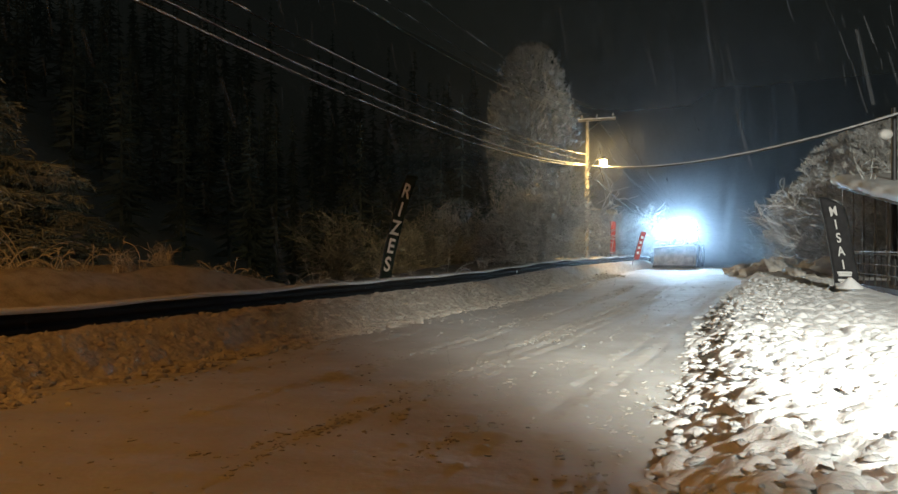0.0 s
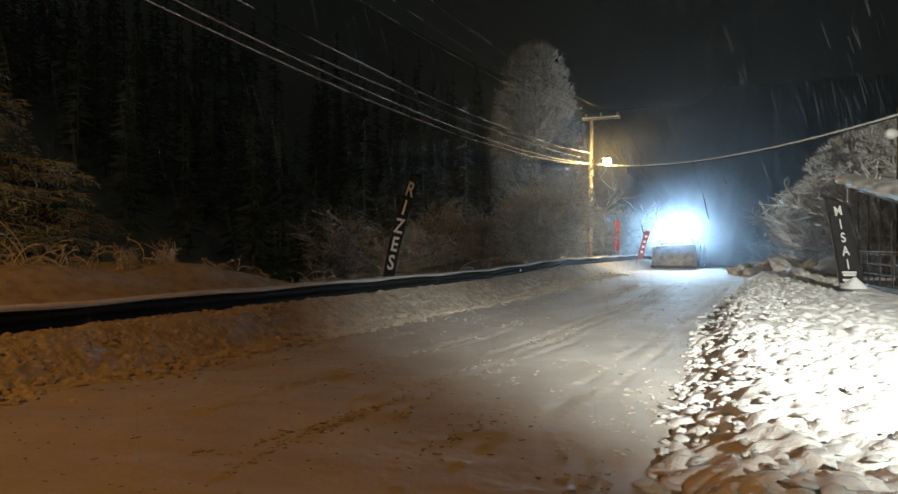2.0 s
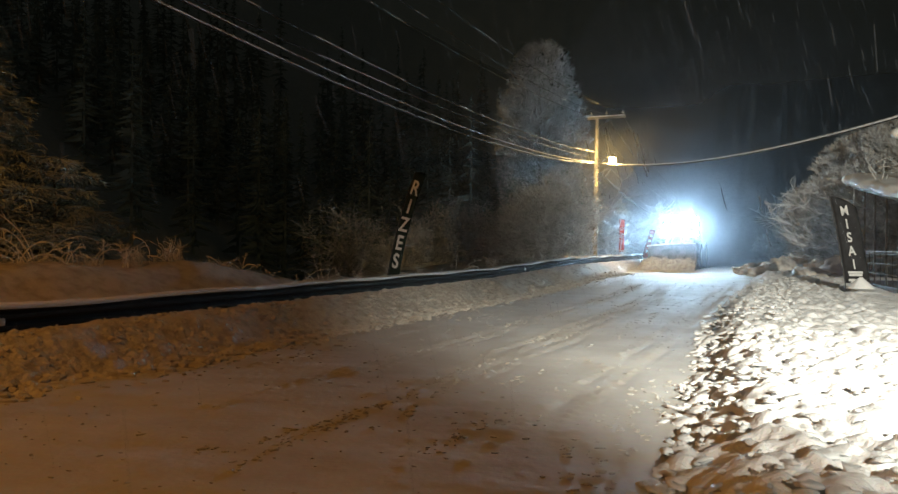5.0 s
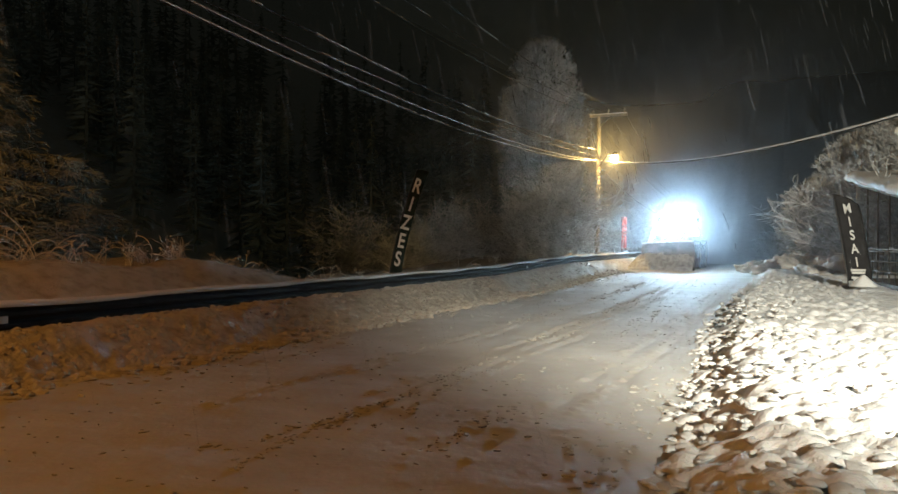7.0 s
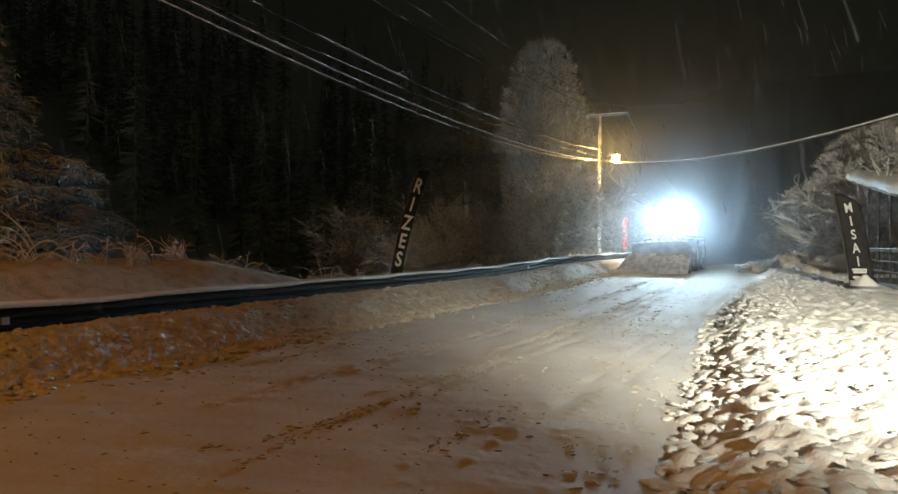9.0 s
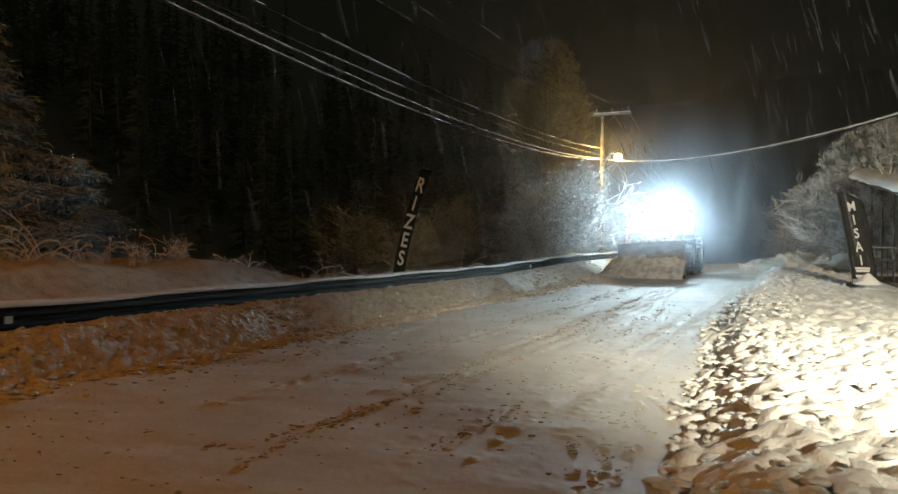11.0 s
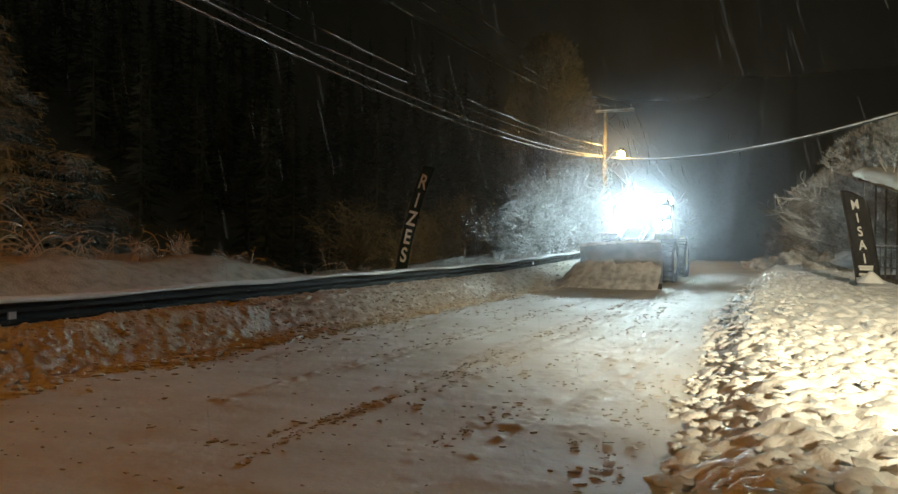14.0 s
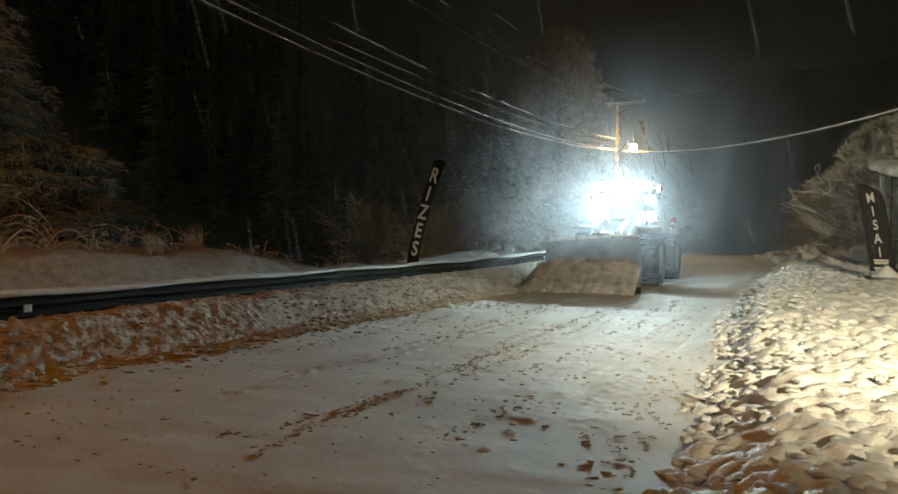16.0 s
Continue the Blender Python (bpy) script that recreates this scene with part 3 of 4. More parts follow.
def woodland_mesh(seed, count):
    """Far dark conifers and bare trees, each a trunk with tiers of ragged boughs."""
    rnd = random.Random(seed)
    out = []
    for _ in range(count):
        y = rnd.uniform(80, 180)
        x = rnd.uniform(-.8, .2) * y
        s, q = x * SN + y * CS, x * CS - y * SN
        z0, h, r = gz(s, q) - .5, rnd.uniform(15, 27), rnd.uniform(2.2, 3.6)
        out.append((x, y, z0, x, y, z0 + h, .25, .05))
        for k in range(95):
            u, a = rnd.random() ** .8, rnd.uniform(0, 6.28)
            l = r * (1.05 - u) * rnd.uniform(.5, 1.1) + .3
            p = Vector((x, y, z0 + h * (.08 + .9 * u)))
            e = p + Vector((math.cos(a) * l, math.sin(a) * l, -.25 * l + rnd.gauss(0, .3)))
            out.append((*p.lerp(e, .15), *e, .28 * (1.1 - u) + .08, .05))
    return prisms(out)


def tree(name, m, mesh, mat, trunk_h, trunk_r, label, category="tree", group=""):
    t = thing(name, m, label, category, group)
    part("trunk", rod(B(), (0, 0, -0.6), (0, 0, trunk_h), trunk_r, trunk_r * .25, 9), BARK, t)
    data_part("crown", *mesh, mat, t)
    return t


def gz(s, q):
    return float(ground_z(np.float64(s), np.float64(q)))


def at_view(x, y, z):
    """A spot y metres ahead of the eye and x across per metre ahead."""
    return Matrix.Translation((x * y, y, z))


def build_trees():
    rnd = random.Random(8)
    spin = lambda: pose(0, 0, 0, 0, 0, rnd.uniform(0, 360))
    con = [conifer_mesh(1, 7.4, 2.9, 17, 10, .7), conifer_mesh(2, 3.1, 1.75, 8, 8, .8)]
    t1 = tree("conifer", at_view(-.735, 16.0, 0.3), con[0], NEEDLE, 7.0, .16, "snow-dusted conifer with drooping branches", "tree", "conifers behind the guard rail")
    copy_thing(t1, at_view(-.75, 18.5, 0.0) @ pose(0, 0, 0, 0, 0, 130))
    copy_thing(t1, at_view(-.85, 14.5, 0.3) @ pose(0, 0, 0, 0, 0, 230))
    t2 = tree("conifer", at_view(-.575, 14.8, 0.65), con[1], NEEDLE, 2.4, .07, "small snow-dusted conifer beside larger ones", "tree", "conifers behind the guard rail")
    copy_thing(t2, at_view(-.65, 14.0, 0.7) @ pose(0, 0, 0, 0, 0, 70))
    copy_thing(t2, at_view(-.61, 15.4, 0.6) @ pose(0, 0, 0, 0, 0, 170))
    tree("tall_tree", at_view(.117, 53, -1.0), tall_mesh(3, 17.4, 3.5), FROST, 15, .24, "tall rounded bare tree whitened with frost", "tree")
    wood = data_part("woodland", *woodland_mesh(17, 290), WOODLAND)
    tagged(wood, "dark snow-dusted woodland beyond the valley", "trees", kind="stuff")
    sh = [shrub_mesh(5, 4.2, 2.6, 15, 2, .028, 6, .016), shrub_mesh(6, 2.6, 1.7, 11, 2, .024, 6, .015), shrub_mesh(7, .8, .7, 7, 1, .01, 4, .006)]
    for x, y, z, h, seed in ((.585, 29, .2, 5.9, 51), (.64, 26, .3, 5.8, 52), (.535, 33, .1, 4.6, 53)):
        o = tree("roadside_tree", at_view(x, y, z), tall_mesh(seed, h, 2.5, 50, 5600, .0115), FROST, h * .5, .1, "bare roadside tree bowed under frost and snow", "tree", "roadside trees by the porch")
    cat = "shrub"
    spots = [(0, .105, 31, .2, .8), (0, .145, 34.5, .3, 1.15), (0, .215, 46, .2, .8), (0, .13, 33, .3, 1.0), (0, .15, 43, .1, 1.05), (0, .10, 35, .1, .9), (1, .16, 42, .3, 1.1), (1, .115, 31, .3, 1.0), (0, .235, 54, .0, 1.0), (0, .27, 52, .1, 1.0), (1, .25, 50, .5, 1.2), (1, .07, 33, .1, 1.0),
             (0, .50, 40, .0, 1.0), (0, .53, 36, .0, .95), (0, .56, 31, .0, .95), (0, .585, 28, .2, 1.0), (0, .61, 26, .3, 1.05), (0, .545, 46, 0, 1.2), (0, .47, 50, -.3, .85), (1, .455, 49, -.2, 1.0), (1, .515, 33, .2, .9), (0, .58, 38, 0, 1.25), (0, .63, 31, 0.2, 1.2), (0, .60, 33, .7, 1.1), (0, .64, 29, .6, 1.0), (0, .56, 42, .8, 1.2), (0, .655, 24, .8, 1.0),
             (0, -.14, 56, -3.2, 1.7), (0, -.03, 58, -3.0, 1.8), (0, .04, 60, -2.8, 1.8), (0, -.08, 50, -2.8, 1.3)]
    firsts = {}
    for k, x, y, z, sc in spots:
        m = at_view(x, y, z)
        if k not in firsts:
            o = thing("shrub", m, ("large" if k == 0 else "low") + " frosted leafless shrub thick with snow", cat, "frosted shrubs")
            data_part("crown", *sh[k], FROST, o)
            firsts[k] = o
        else:
            o = copy_thing(firsts[k], m @ spin())
        o.scale = (sc, sc, sc)
    # low weeds along the crest of the mound
    small = None
    for i in range(84):
        s = rnd.uniform(2, 15) if i < 66 else rnd.uniform(17, 38)
        q = rnd.uniform(-12.6, -10.9)
        m = Matrix.Translation(place(s, q, gz(s, q) - .02)) @ spin()
        if small is None:
            small = thing("weed", m, "frozen weed stalks dusted with snow", "plant", "weeds on the snow mound")
            data_part("crown", *sh[2], SNOW, small)
        else:
            o = copy_thing(small, m)
            z = rnd.uniform(.2, .45) if rnd.random() < .85 else rnd.uniform(.5, .8)
            o.scale = (z, z, z)


build_trees()


def build_stalks():
    """Tall dead stems on the crest that arch over under their snow."""
    rnd = random.Random(31)
    spots = [(9.7, -11.0, .75), (15.2, -10.9, .8), (14.6, -11.2, .55), (8.1, -11.2, .6), (7.2, -11.0, .7), (6.6, -11.3, .8), (7.7, -11.5, .9), (11.6, -11.0, .4), (12.5, -11.2, .45), (13.2, -10.9, .4), (8.8, -11.4, .6), (10.6, -11.3, .35), (18.4, -10.6, .5), (22.5, -10.4, .6)]
    for s, q, h in spots:
        o = thing("dead_stem", Matrix.Translation(place(s, q, gz(s, q) - .02)), "arching dead stems weighed down by snow", "plant", "dead stems on the snow mound")
        for _ in range(rnd.randint(4, 7)):
            out = []
            a = rnd.uniform(0, 6.28)
            p, d = Vector((rnd.gauss(0, .08), rnd.gauss(0, .08), -.05)), Vector((math.cos(a) * .45, math.sin(a) * .45, 1))
            step, droop, fat = h * rnd.uniform(.1, .19), rnd.uniform(.12, .3), rnd.uniform(.007, .012)
            for i in range(9):
                n = p + d.normalized() * step
                out.append((*p, *n, fat, fat * .9))
                d = d.normalized() + Vector((rnd.gauss(0, .08), rnd.gauss(0, .08), -droop))
                if i > 3 and rnd.random() < .6:
                    e = (d + Vector((rnd.gauss(0, .7), rnd.gauss(0, .7), rnd.gauss(.2, .4)))).normalized()
                    out.append((*n, *(n + e * h * .16), fat, fat * .6))
                p = n
            out.append((*p, *(p + Vector((0, .02, -.03))), .024, .018))
            data_part("stem", *prisms(out, 4), SNOW, o)["kind"] = "stuff"


build_stalks()


# ---- house and yard ----
def build_porch():
    # local x runs to the right, local y along the eave away from the eye
    m = Matrix.Translation((10.9, 15.0, 0.28)) @ pose(0, 0, 0, 0, 0, -16)
    h = thing("porch", m, "open timber porch with a snow-loaded sloping roof", "porch")
    length = 9.4
    zs = lambda y: 1.95 + 0.155 * y

    def slab(name, x0, x1, lo, hi, mat, label=""):
        v = [(x, y, zs(y) + z) for x in (x0, x1) for y in (-0.3, length) for z in (lo, hi)]
        f = [(0, 1, 3, 2), (4, 6, 7, 5), (0, 4, 5, 1), (2, 3, 7, 6), (0, 2, 6, 4), (1, 5, 7, 3)]
        o = data_part(name, v, f, mat, h)
        if label:
            o["label"] = label
        return o
    slab("roof", -0.25, 6.0, -0.1, 0.02, PLANK)
    n = 48
    v, f = [], []
    for i in range(n + 1):
        y = -0.35 + (length + 0.4) * i / n
        b = 0.05 * math.sin(y * 2.3) + 0.04 * math.sin(y * 5.1)
        row = [(-0.33 + b, .0), (-0.4 + b, .1), (-0.34 + b, .24), (-0.1, .33), (3, .36), (6, .34), (6, .03)]
        v += [(x, y, zs(y) + z) for x, z in row]
    for i in range(n):
        for j in range(6):
            a = i * 7 + j
            f.append((a, a + 7, a + 8, a + 1))
    f += [tuple(range(7)), tuple(range(n * 7, n * 7 + 7))[::-1]]
    data_part("roof_snow", v, f, SNOW, h, True)["label"] = "thick rounded snow on the roof edge"
    for y in np.arange(0.2, length + .01, 1.15):
        last = y > length - 1.0
        part("post", box(B(), (0, y, zs(y) / 2 - .1), (0.1 if last else .05, 0.1 if last else .05, zs(y) + .05), bevel=0.01), PVC if last else WOOD, h, "pale square post" if last else "")
    for z in (0.45, 0.75, 1.05):
        part("railing", box(B(), (0.0, length / 2, z), (0.03, length, 0.035), bevel=0.008), WOOD, h)
    part("snow_on_railing", box(B(), (0, length / 2, 1.12), (0.05, length, 0.03), bevel=0.012), SNOW, h)
    for y in np.arange(0.78, length, 1.15):
        part("baluster", box(B(), (0, y, 0.6), (0.025, 0.025, 1.0), bevel=0.006), WOOD, h)
    part("deck", box(B(), (3, length / 2, 0.05), (6.2, length + .2, 0.16), bevel=0.02), PLANK, h)
    part("wall", box(B(), (3.0, length / 2, 1.0), (0.16, length, 2.4), bevel=0.01), PLANK, h, "dark board wall")
    for y in (1.8, 4.6, 7.4):
        w = part("window", box(B(), (2.9, y, 1.35), (0.08, 1.3, 1.1), bevel=0.01), GLASS, h, "dark window")
        for dy in (-.66, 0, .66):
            part("frame", box(B(), (2.86, y + dy, 1.35), (0.06, .06, 1.2), bevel=0.008), PVC, w)
        for dz in (-.57, .57):
            part("frame", box(B(), (2.86, y, 1.35 + dz), (0.06, 1.38, .06), bevel=0.008), PVC, w)
    return h


def build_yard():
    m = thing("mast", Matrix.Translation((13.15, 20.8, 0.25)), "dark mast with a white globe fitting", "mast")
    part("shaft", rod(B(), (0, 0, 0), (0, 0, 5.4), .09, .07, 10), BLACK, m)
    bm = B()
    bmesh.ops.create_uvsphere(bm, u_segments=16, v_segments=10, radius=.17, matrix=Matrix.Translation((-.24, 0, 4.62)) @ Matrix.Diagonal((1.15, 1, .95, 1)))
    part("globe", bm, PVC, m, "white rounded fitting, unlit")
    part("bracket", rod(B(), (-.12, 0, 4.62), (0, 0, 4.62), .03), BLACK, m)

    # floodlight out of view; lip, visor and side plate added to trim its beam
    f = thing("floodlight", Matrix.Translation((5.4, -5.1, 0.2)), "unseen floodlight on a post with added plates trimming its beam", "floodlight")
    part("post", rod(B(), (0, 0, -.1), (0, -.12, 4.7), .045, n=10), STEEL, f)
    part("housing", box(B(), (0, -.12, 4.8), (.34, .12, .26), None, .02), BLACK, f)
    part("lip", box(B(), (-.05, .305, 4.51), (1.3, .51, .012), None, .003), BLACK, f, "added black plate cutting the beam below")
    for x in (-.16, .16):
        part("lip_arm", rod(B(), (x, -.1, 4.7), (x, .42, 4.5), .012, n=6), BLACK, f)
    part("visor", box(B(), (-.14, .45, 4.93), (.28, .012, .42), None, .003), BLACK, f, "added black plate cutting the beam above")
    part("side_shield", box(B(), (-.145, .28, 4.85), (.012, .42, .58), None, .003), BLACK, f, "added black plate cutting the beam to the left")

    s = thing("road_sign", Matrix.Translation((22.75, 50.0, 0.0)) @ pose(0, 0, 0, 0, 0, -20), "small white road sign on a thin post", "road sign")
    part("post", rod(B(), (0, 0, -1.5), (0, 0, 2.2), .035, n=8), STEEL, s)
    part("plate", box(B(), (0, -.05, 1.95), (.6, .02, .6), bevel=.008), WHITE, s)
    part("mark", box(B(), (-.1, -.064, 1.95), (.09, .006, .36), bevel=.002), SIGNBLUE, s, "dark mark")
    part("mark", box(B(), (.08, -.064, 1.88), (.22, .006, .1), bevel=.002), SIGNBLUE, s, "dark mark")


def heap_mesh(seed, rx, ry, h, rough=0.25):
    rnd = np.random.RandomState(seed)
    bm = B()
    bmesh.ops.create_icosphere(bm, subdivisions=4, radius=1)
    off = Vector(rnd.uniform(0, 50, 3))
    for v in bm.verts:
        c = v.co.copy()
        k = 1 + rough * noise.noise(c * 1.7 + off) + rough * .7 * noise.noise(c * 4.3 + off) + rough * .35 * noise.noise(c * 10 + off)
        v.co = Vector((c.x * rx * k, c.y * ry * k, max(-.12, c.z * h * k)))
    for fc in bm.faces:
        fc.smooth = True
    return bm


def build_heaps():
    for k, (x, y, rx, ry, h) in enumerate([(.455, 30.5, 1.0, .8, .62), (.485, 31, 1.1, .9, .72), (.515, 30, 1.2, .8, .6), (.43, 31.5, .8, .7, .45), (.545, 28, 1.0, .8, .75), (.50, 27, 1.3, .7, .35), (.415, 33, .8, .6, .3)]):
        o = part("snow_pile", heap_mesh(40 + k, rx, ry, h, .4), DIRTY if k != 4 else SNOW)
        o.matrix_basis = Matrix.Translation((x * y, y, .35)) @ pose(0, 0, 0, 0, 0, k * 50)
        tagged(o, "rough pile of dirty ploughed snow at the roadside", "snow pile", "ploughed snow piles")


build_porch()
build_yard()
build_heaps()


# ---- loose lumps on the bank ----
def clod_mesh(seed):
    bm = B()
    bmesh.ops.create_icosphere(bm, subdivisions=2, radius=1)
    off = Vector((seed * 7.3, seed * 3.1, 1))
    for v in bm.verts:
        c = v.co.copy()
        k = .84 + .55 * noise.noise(c * 1.3 + off) + .45 * noise.noise(c * 2.7 + off) + .2 * noise.noise(c * 6 + off)
        v.co = Vector((c.x * k * 1.15, c.y * k, max(c.z * k * .72, -.45)))
    for f in bm.faces:
        f.smooth = True
    bmesh.ops.triangulate(bm, faces=bm.faces)
    me = bpy.data.meshes.new("clod")
    bm.to_mesh(me)
    bm.free()
    me.materials.append(SNOW)
    return me


def build_bank_clods():
    rnd = random.Random(21)
    kinds = [clod_mesh(k) for k in range(7)]
    shapes = []
    for me in kinds:
        shapes.append((np.array([v.co[:] for v in me.vertices]), np.array([p.vertices[:] for p in me.polygons])))
    bank = bpy.data.objects["snow_bank"]
    spots = []
    for i in range(900):
        s = 3.2 + 24 * rnd.random() ** 1.7
        e = float(np.interp(s, (0, 4.5, 7.4, 15.5, 30), (-.62, -.68, -.93, -1.5, -1.3)))
        u = rnd.random() ** 1.5
        q = e - .03 + 1.7 * u + rnd.gauss(0, .05)
        r = (.03 + .075 * rnd.random() ** 2.0) * (1 - .3 * u)
        z = float(road_z(np.float64(s))) - .03 + .27 * float(smooth(-.08, .75, np.float64(q - e))) + .05 * float(smooth(.2, .7, np.float64(q - e)) * smooth(2.4, 1.2, np.float64(q - e)))
        spots.append((s, q, z + .045 - .2 * r, r))
    spots.sort(key=lambda c: c[0] - 40 * c[3])
    vs, fs, n = [], [], 0
    for i, (s, q, z, r) in enumerate(spots):
        k = rnd.randrange(7)
        a = rnd.uniform(0, 6.28)
        if i < 300:
            o = new("clod", kinds[k])
            o.parent = bank
            o.matrix_basis = Matrix.Translation(place(s, q, z)) @ Matrix.Rotation(a, 4, "Z") @ Matrix.Rotation(rnd.gauss(0, .3), 4, "X") @ Matrix.Diagonal((r, r * rnd.uniform(.8, 1.1), r * rnd.uniform(.45, .7), 1))
            continue
        v, f = shapes[k]
        v = np.stack([v[:, 0] * math.cos(a) - v[:, 1] * math.sin(a), v[:, 0] * math.sin(a) + v[:, 1] * math.cos(a), v[:, 2] * .6], 1) * r
        vs.append(v + np.array(place(s, q, z)))
        fs.append(f + n)
        n += len(v)
    rest = data_part("small_clods", np.concatenate(vs), np.concatenate(fs), SNOW, bank, True)
    rest["kind"] = "stuff"


# ---- crumbs of snow on the road ----
def build_crumbs():
    rnd = random.Random(12)
    # across the road at the start and at the end, along from, along to, spread, count
    tracks = [(-3.45, -3.55, 3.6, 9, .05, 260), (-3.55, -3.85, 9, 22, .05, 330), (-3.2, -3.5, 5, 19, .04, 180), (-2.45, -2.2, 4.4, 7.5, .07, 80), (-4.85, -4.9, 7.5, 26, .06, 280), (-4.6, -4.7, 9, 26, .04, 180),
              (-1.45, -1.3, 5, 8, .1, 60), (-3.9, -3.5, 3.6, 5.2, .1, 60), (-6.0, -5.6, 7, 20, .1, 160), (-2.7, -2.6, 7, 20, .08, 120)]
    spots = []
    for q0, q1, a, b, w, n in tracks:
        for _ in range(n):
            u = rnd.random()
            s = a + (b - a) * u
            spots.append((s, q0 + (q1 - q0) * u + rnd.gauss(0, w) + .05 * math.sin(s * 2.1 + q0 * 9), .006, .018))
    spots += [(3 + 26 * rnd.random() ** 1.5, rnd.uniform(-7.0, -1.0), .006, .016) for _ in range(900)]
    spots += [(3 + 20 * rnd.random() ** 1.4, -.95 - abs(rnd.gauss(0, .2)) - .03 * rnd.random(), .006, .02) for _ in range(300)]
    spots += [(rnd.uniform(1, 34), -6.75 + abs(rnd.gauss(0, .25)), .01, .03) for _ in range(500)]
    scatter("snow_crumbs", spots, rnd, CLOD, "scattered dirty crumbs of snow along the wheel tracks")
    spots = [(rnd.uniform(1, 34), -7.02 + rnd.gauss(0, .15), .018, .06) for _ in range(2800)]
    # the loose top of the verge, up to the rail
    spots += [(1 + 30 * rnd.random() ** 1.3, rnd.uniform(-8.45, -7.0), .01, .036) for _ in range(2600)]
    scatter("verge_clods", spots, rnd, DIRTY, "crumbled clods of dirty snow over the verge", 1.5)


def scatter(name, spots, rnd, mat, label, tall=1.0):
    """Small rough lumps, heaped into one object."""
    bm = B()
    bmesh.ops.create_icosphere(bm, subdivisions=1, radius=1)
    base = np.array([v.co[:] for v in bm.verts])
    tri = np.array([[v.index for v in f.verts] for f in bm.faces])
    bm.free()
    vs, fs = [], []
    for k, (s, q, r0, r1) in enumerate(spots):
        r = r0 + (r1 - r0) * rnd.random() ** 1.6
        a = rnd.gauss(0, .5)
        v = base * np.array((r * rnd.uniform(1, 3), r * rnd.uniform(.7, 1.3), r * rnd.uniform(.4, .75) * tall))
        v = v * (1 + .25 * np.sin(base[:, :1] * 5 + k))
        v = np.stack([v[:, 0] * math.cos(a) - v[:, 1] * math.sin(a), v[:, 0] * math.sin(a) + v[:, 1] * math.cos(a), v[:, 2]], 1)
        rise = .5 * float(smooth(0, 1.35, np.float64(-7.0 - q))) - (.03 if q < -7 else 0)
        vs.append(v + np.array(place(s, q, float(road_z(np.float64(s))) + rise + r * .35)))
        fs.append(tri + len(base) * k)
    o = data_part(name, np.concatenate(vs), np.concatenate(fs), mat)
    tagged(o, label, "snow", kind="stuff")


build_crumbs()


# ---- the snow plough ----


def build_wheel(parent, x, y, r, w):
    wh = new("wheel")
    wh.parent = parent
    wh.matrix_basis = Matrix.Translation((x, y, r))
    side = 1 if x > 0 else -1
    bm = B()
    prof = [(-.5, .62), (-.5, .86), (-.42, .97), (-.2, 1), (.2, 1), (.42, .97), (.5, .86), (.5, .62)]
    n = 32
    rings = [[bm.verts.new((a * w, r * b * math.cos(k * 6.28319 / n), r * b * math.sin(k * 6.28319 / n))) for a, b in prof] for k in range(n)]
    for k in range(n):
        for j in range(len(prof) - 1):
            bm.faces.new((rings[k][j], rings[k][j + 1], rings[(k + 1) % n][j + 1], rings[(k + 1) % n][j]))
    for k in range(24):
        for sd in (-1, 1):
            box(bm, (sd * w * .24, 0, r * 1.0), (w * .44, .085, .07), Matrix.Rotation(k * 6.28319 / 24 + sd * .07, 4, "X"))
    part("tyre", bm, RUBBER, wh)
    bm = rod(B(), (-w * .42, 0, 0), (w * .42, 0, 0), r * .62, n=24)
    rod(bm, (side * w * .4, 0, 0), (side * w * .5, 0, 0), r * .2, n=14)
    for k in range(8):
        a = k * .785
        rod(bm, (side * w * .4, r * .42 * math.cos(a), r * .42 * math.sin(a)), (side * w * .46, r * .42 * math.cos(a), r * .42 * math.sin(a)), .03, n=6)
    part("rim", bm, PAINT, wh)
    return wh


